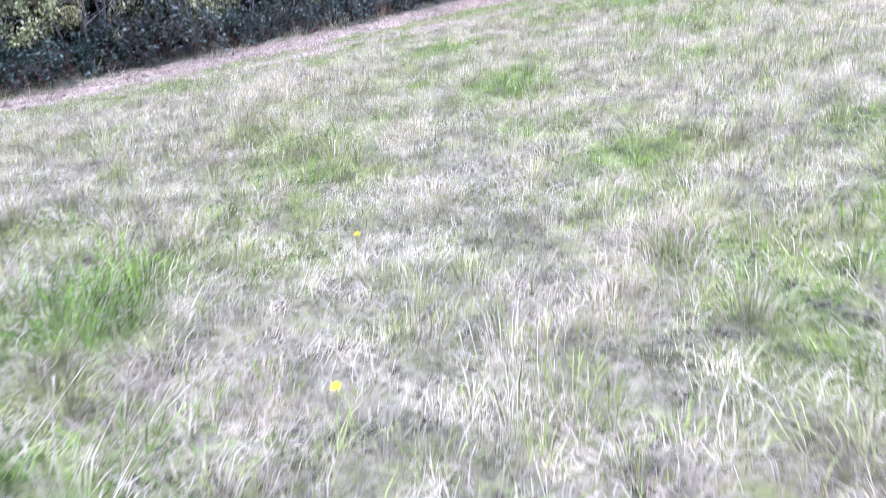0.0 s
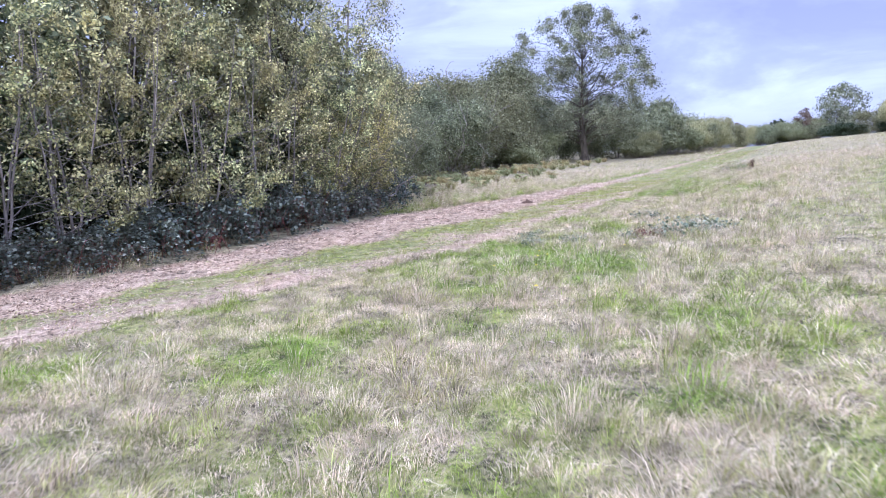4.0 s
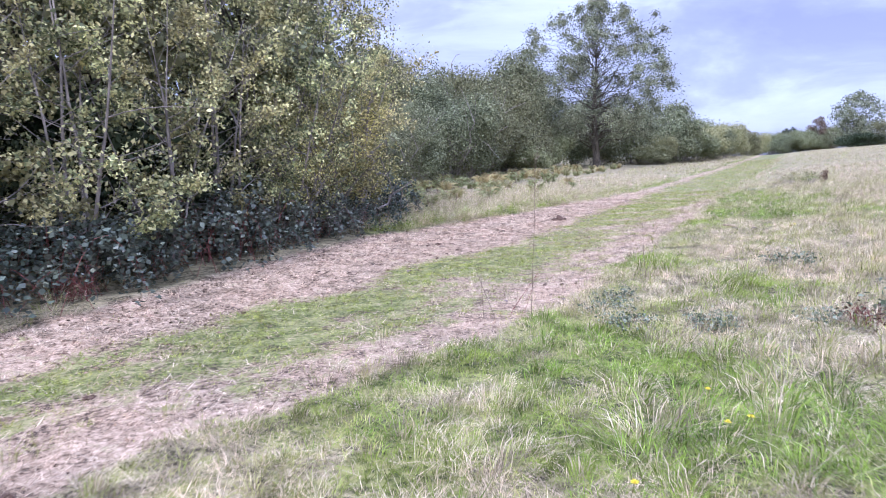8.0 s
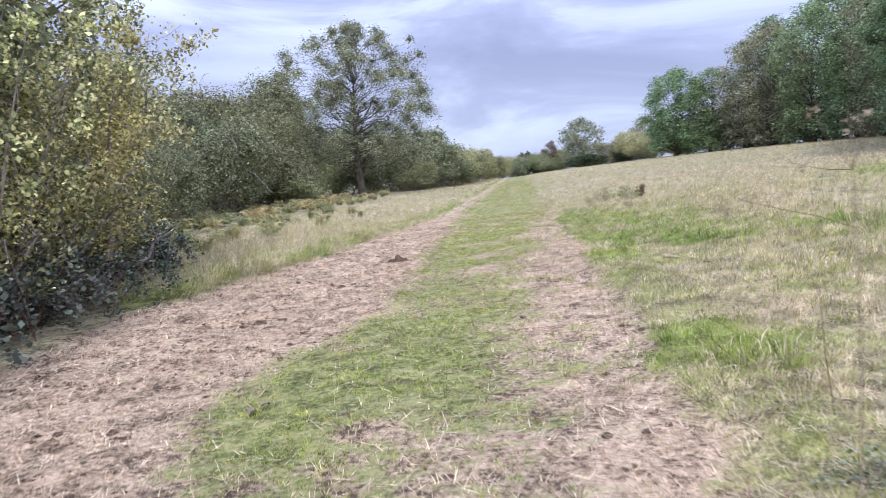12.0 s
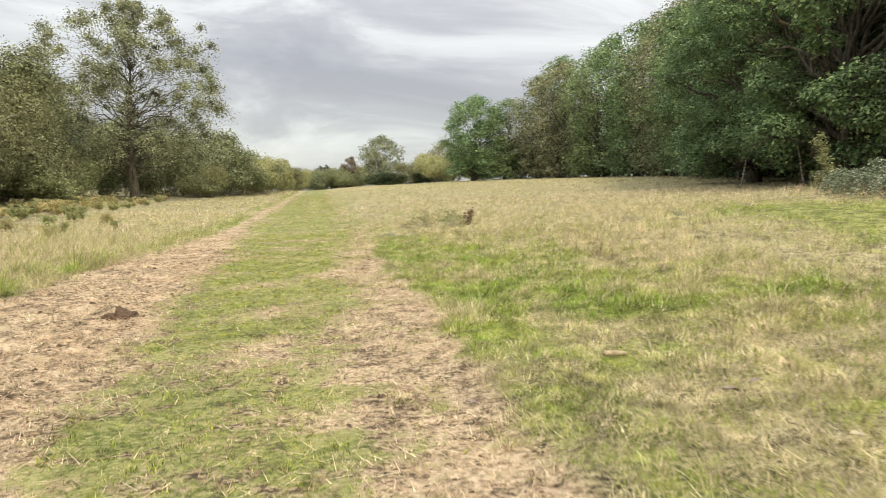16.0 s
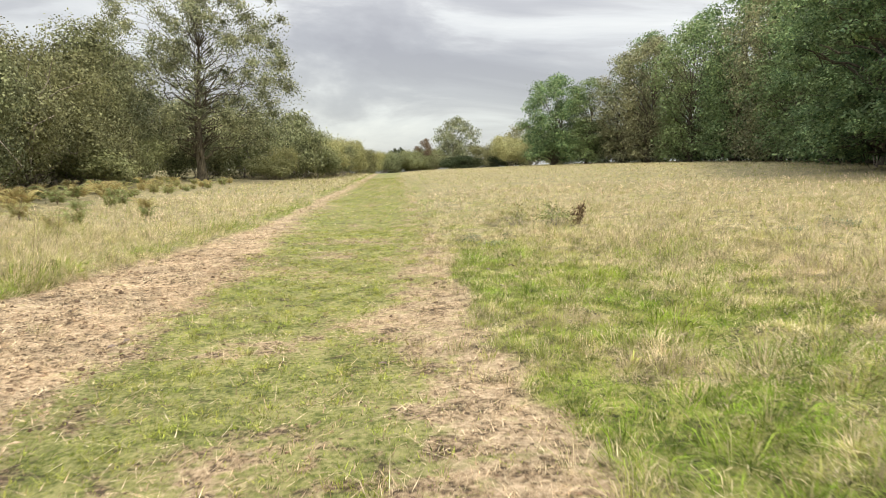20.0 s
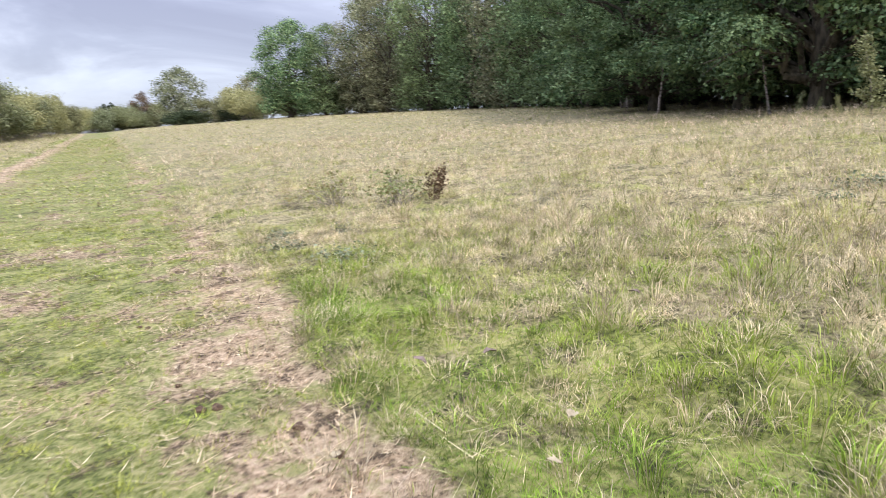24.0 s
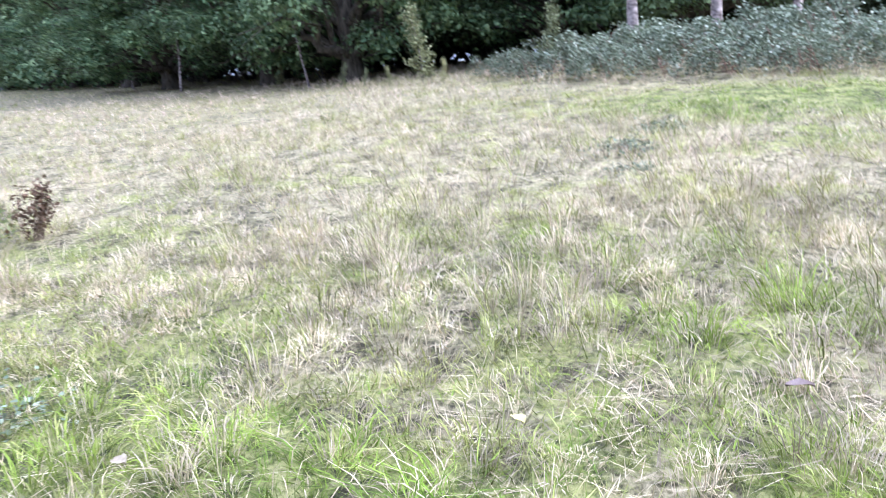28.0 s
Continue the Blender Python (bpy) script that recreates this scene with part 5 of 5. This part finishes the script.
def crumbs(rng, X, Y, size):
    """Broken bits of turf: small uneven eight-sided lumps lying on the raked strips."""
    n = len(X)
    shape = np.array(((1, 0, 0), (0, 1, 0), (-1, 0, 0), (0, -1, 0), (0, 0, 1), (0, 0, -0.6)), float)
    V = shape[None] * rng.uniform(0.55, 1.3, (n, 6, 1)) * (size * rng.uniform(0.4, 1.6, n) ** 1.4)[:, None, None]
    V[:, :, 2] *= 0.45
    a = rng.uniform(0, 6.283, n)
    c, s = np.cos(a)[:, None], np.sin(a)[:, None]
    V = np.stack([V[:, :, 0] * c - V[:, :, 1] * s * 0.6, V[:, :, 0] * s + V[:, :, 1] * c * 0.6, V[:, :, 2]], 2) + np.stack([X, Y, surface(X, Y)], 1)[:, None]
    F = np.array(((0, 1, 4), (1, 2, 4), (2, 3, 4), (3, 0, 4), (1, 0, 5), (2, 1, 5), (3, 2, 5), (0, 3, 5)))
    return V.reshape(-1, 3), (np.arange(n)[:, None, None] * 6 + F[None]).reshape(-1, 3)


bits = []
for x0, x1, y0, y1, density, size in ((-4.8, -1.0, -10, 26, 170, 0.021), (0.3, 2.0, -2, 24, 50, 0.014), (-1.2, 0.6, -2, 24, 14, 0.012)):
    X, Y = scatter(rng, x0, x1, y0, y1, density)
    ok = (is_mown(X, Y) > 0.6) & (rng.uniform(0, 1, len(X)) < 1.2 - greenness(X, Y)) & (patchy(X, Y, 0.8, 91) > rng.uniform(0.2, 0.6, len(X)))
    bits.append(crumbs(rng, X[ok], Y[ok], size))
V, F = joined(bits)
tagged(piece("turf_crumbs", mesh_np("turf_crumbs", V, F, M_CRUMB)), "loose brown crumbs of turf and thatch on the raked strips", "thatch", kind="stuff")


# ---- small things ----
def lump_mesh(name, rng, size, material, rough=0.25, cuts=2):
    bm = bmesh.new()
    bmesh.ops.create_icosphere(bm, subdivisions=cuts, radius=1.0)
    off = rng.uniform(0, 50)
    for v in bm.verts:
        k = 1 + rough * noise.noise(v.co * 1.7 + Vector((off, 0, 0))) + rough * 0.6 * noise.noise(v.co * 4 + Vector((off, 3, 0)))
        v.co = Vector((v.co.x * size[0], v.co.y * size[1], max(v.co.z, -0.35) * size[2])) * k
    me = bpy.data.meshes.new(name)
    bm.to_mesh(me)
    bm.free()
    me.materials.append(material)
    return me


def ground_at(x, y):
    return float(surface(x, y))


rng = np.random.default_rng(77)
molehill = new("molehill")
tagged(molehill, "small heap of dark turned soil on the raked strip", "molehill")
molehill.matrix_basis = pose(-1.66, 15.5, ground_at(-1.66, 15.5))
for i, (x, y, s) in enumerate(((0, 0, 0.95), (-0.17, 0.08, 0.4), (0.1, 0.1, 0.6), (-0.06, -0.07, 0.55))):
    ob = piece("clod", lump_mesh("clod", rng, (0.15 * s, 0.13 * s, 0.13 * s), M_SOIL, 0.7, 3), molehill, smooth=True)
    ob.location = (x, y, 0.01)
clod = [tagged(piece("soil_clod", lump_mesh("soil_clod", rng, (0.05, 0.04, 0.028), M_SOIL, 0.6)), "dark clod of soil on the raked strip", "soil clod") for k in range(3)]
spots = [(-2.0, 12.2, 1.2), (-1.85, 12.4, 0.9), (-2.2, 12.3, 1.1), (-2.3, 9.4, 1.6), (-2.1, 9.6, 1.2), (-2.45, 9.2, 1.3), (0.68, -1.38, 1.2), (-0.36, -0.1, 0.9)]
spots += [(rng.uniform(-3.1, -1.4), rng.uniform(2, 24), rng.uniform(0.25, 0.8)) for i in range(110)] + [(rng.uniform(0.8, 1.9), rng.uniform(3, 24), rng.uniform(0.3, 0.8)) for i in range(26)]
for i, (x, y, s) in enumerate(spots):
    m = pose(x, y, ground_at(x, y) + 0.004, 0, 0, float(rng.uniform(0, 360))) @ Matrix.Diagonal((s, s, s, 1))
    if i < 3:
        clod[i].matrix_basis = m
        tagged(clod[i], group="clods of soil")
    else:
        ob = copy_thing(clod[i % 3], m @ Matrix.Diagonal((*(1 / v for v in clod[i % 3].scale), 1)))
        tagged(ob, group="clods of soil")


def curled_leaf(name, seed, length, material, label, category="fallen leaf"):
    """A dry leaf with a midrib, curled up at its edges."""
    rng = np.random.default_rng(seed)
    n, V, F = 7, [], []
    for i in range(n):
        t = i / (n - 1)
        w = length * 0.32 * math.sin(math.pi * min(1, t * 0.93 + 0.04)) ** 0.8 * (1 + 0.15 * rng.normal())
        z = length * (0.10 * math.sin(t * 3) + 0.02 * rng.normal())
        for s in (-1, 0, 1):
            V.append((length * (t - 0.5), s * w, z + abs(s) * length * 0.12))
    for i in range(n - 1):
        for s in (0, 1):
            a = i * 3 + s
            F.append((a, a + 3, a + 4, a + 1))
    return tagged(piece(name, mesh_np(name, np.array(V), np.array(F), material), smooth=True), label, category)


def lay(model, spots, group, lift=0.02, tilt=14):
    for i, (x, y, s, *h) in enumerate(spots):
        m = pose(x, y, ground_at(x, y) + lift + (h[0] if h else 0), float(rng.uniform(-tilt, tilt)), float(rng.uniform(-tilt, tilt)), float(rng.uniform(0, 360))) @ Matrix.Diagonal((s, s, s, 1))
        ob = model
        if i:
            ob = copy_thing(model, m @ Matrix.Diagonal((*(1 / v for v in model.scale), 1)))
        else:
            model.matrix_basis = m
        tagged(ob, group=group)


pale = curled_leaf("dry_leaf", 401, 0.062, M_PALE, "pale curled dry leaf on the grass")
lay(pale, [(-1.55, 6.74, 1.3), (1.72, 11.6, 1.2), (-1.4, 5.9, 0.9), (-1.2, 6.3, 0.8), (2.57, 20.1, 1.2, 0.1), (2.35, 19.9, 1.0, 0.05), (1.6, 9.0, 1.0), (1.9, 8.5, 1.2), (0.3, 15.5, 0.8), (-1.1, 9.6, 0.9), (1.5, 18.6, 0.9), (3.2, 9.6, 1.3, 0.06),
           (3.4, 9.4, 1.2, 0.06), (-0.7, 14.0, 0.7), (2.8, 23.4, 1.2, 0.1), (1.4, 16.9, 0.8), (2.6, 4.9, 1.1, 0.1), (0.4, 7.9, 0.9), (-2.0, 8.3, 0.8), (-0.5, 17.6, 0.9), (1.7, 20.6, 1.0), (5.3, -3.6, 1.2, 0.08)], "pale fallen leaves")
brown = curled_leaf("dry_leaf", 402, 0.085, M_BROWNLEAF, "greyish brown curled dry leaf on the grass")
lay(brown, [(-1.05, 5.9, 1.6), (-1.0, 6.05, 1.2), (2.62, 20.9, 1.2, 0.12), (2.35, 21.2, 1.1, 0.06), (1.35, 14.7, 1.1), (-0.8, 14.9, 1.2), (-0.7, 15.0, 0.9), (3.2, 10.2, 1.2, 0.08), (3.5, 10.4, 1.0, 0.08), (-1.5, 18.3, 1.3), (-1.45, 18.5, 1.0), (1.0, 17.2, 0.8), (1.75, 10.9, 1.1),
            (1.3, 3.9, 1.0), (1.9, 4.1, 1.1), (0.6, 19.4, 0.8), (3.9, 21.3, 1.1, 0.08)], "brown fallen leaves")
amber = curled_leaf("dry_leaf", 403, 0.08, M_AMBER, "yellow autumn leaf lying on the grass")
lay(amber, [(3.35, 22.15, 0.9, 0.14), (-1.9, 17.0, 0.7), (4.1, 8.9, 0.8, 0.2)], "yellow fallen leaves", tilt=30)

log = new("wood_chunk")
tagged(log, "short pale split piece of dead wood in the grass", "wood")
log.matrix_basis = pose(3.04, 11.53, ground_at(3.04, 11.53) + 0.045, 0, 8, 35)
piece("log", mesh_np("log", *tube(np.array(((-0.16, 0, 0), (-0.158, 0, 0.001), (-0.06, 0.006, 0.003), (0.04, 0.004, 0.006), (0.138, -0.004, 0.004), (0.15, -0.004, 0.003))), (0.003, 0.021, 0.024, 0.022, 0.019, 0.004), 9), M_WOOD), log)


def flower_model(seed):
    rng = np.random.default_rng(seed)
    root = new("yellow_flower")
    tagged(root, "small yellow dandelion-like flower on a thin stem", "flower")
    line = bent(rng, (0, 0, -0.02), (0.1, 0.05, 1), 0.24, 5, 0.06, 0.1)
    piece("stem", mesh_np("stem", *tube(line, 0.002 * np.ones(6), 4), M_GREEN), root)
    V, F = [], []
    for ring, (count, r, z) in enumerate(((14, 0.021, 0.004), (10, 0.014, 0.010), (6, 0.008, 0.013))):
        for k in range(count):
            a = k / count * 6.283 + ring * 0.3
            c, s, n = math.cos(a), math.sin(a), len(V)
            V += [(0, 0, z - 0.004), (c * r * 0.6 - s * 0.004, s * r * 0.6 + c * 0.004, z), (c * r, s * r, z + 0.003), (c * r * 0.6 + s * 0.004, s * r * 0.6 - c * 0.004, z)]
            F.append((n, n + 1, n + 2, n + 3))
    piece("petals", mesh_np("petals", np.array(V) + line[-1], np.array(F), M_YELLOW), root, "bright yellow petals")
    return root


bloom = flower_model(411)
plant_all([bloom], [(4.66, -2.1, 1.2), (4.2, -0.7, 1.0), (3.9, 0.2, 0.9), (4.0, 0.3, 1.0), (3.6, -0.6, 1.0), (4.9, 0.9, 1.0), (7.9, -11.0, 1.1), (8.75, -12.0, 1.1), (9.3, -12.3, 1.2), (4.15, 8.9, 1.3), (3.75, 0.7, 0.9)], "yellow flowers in the meadow", seed=81)
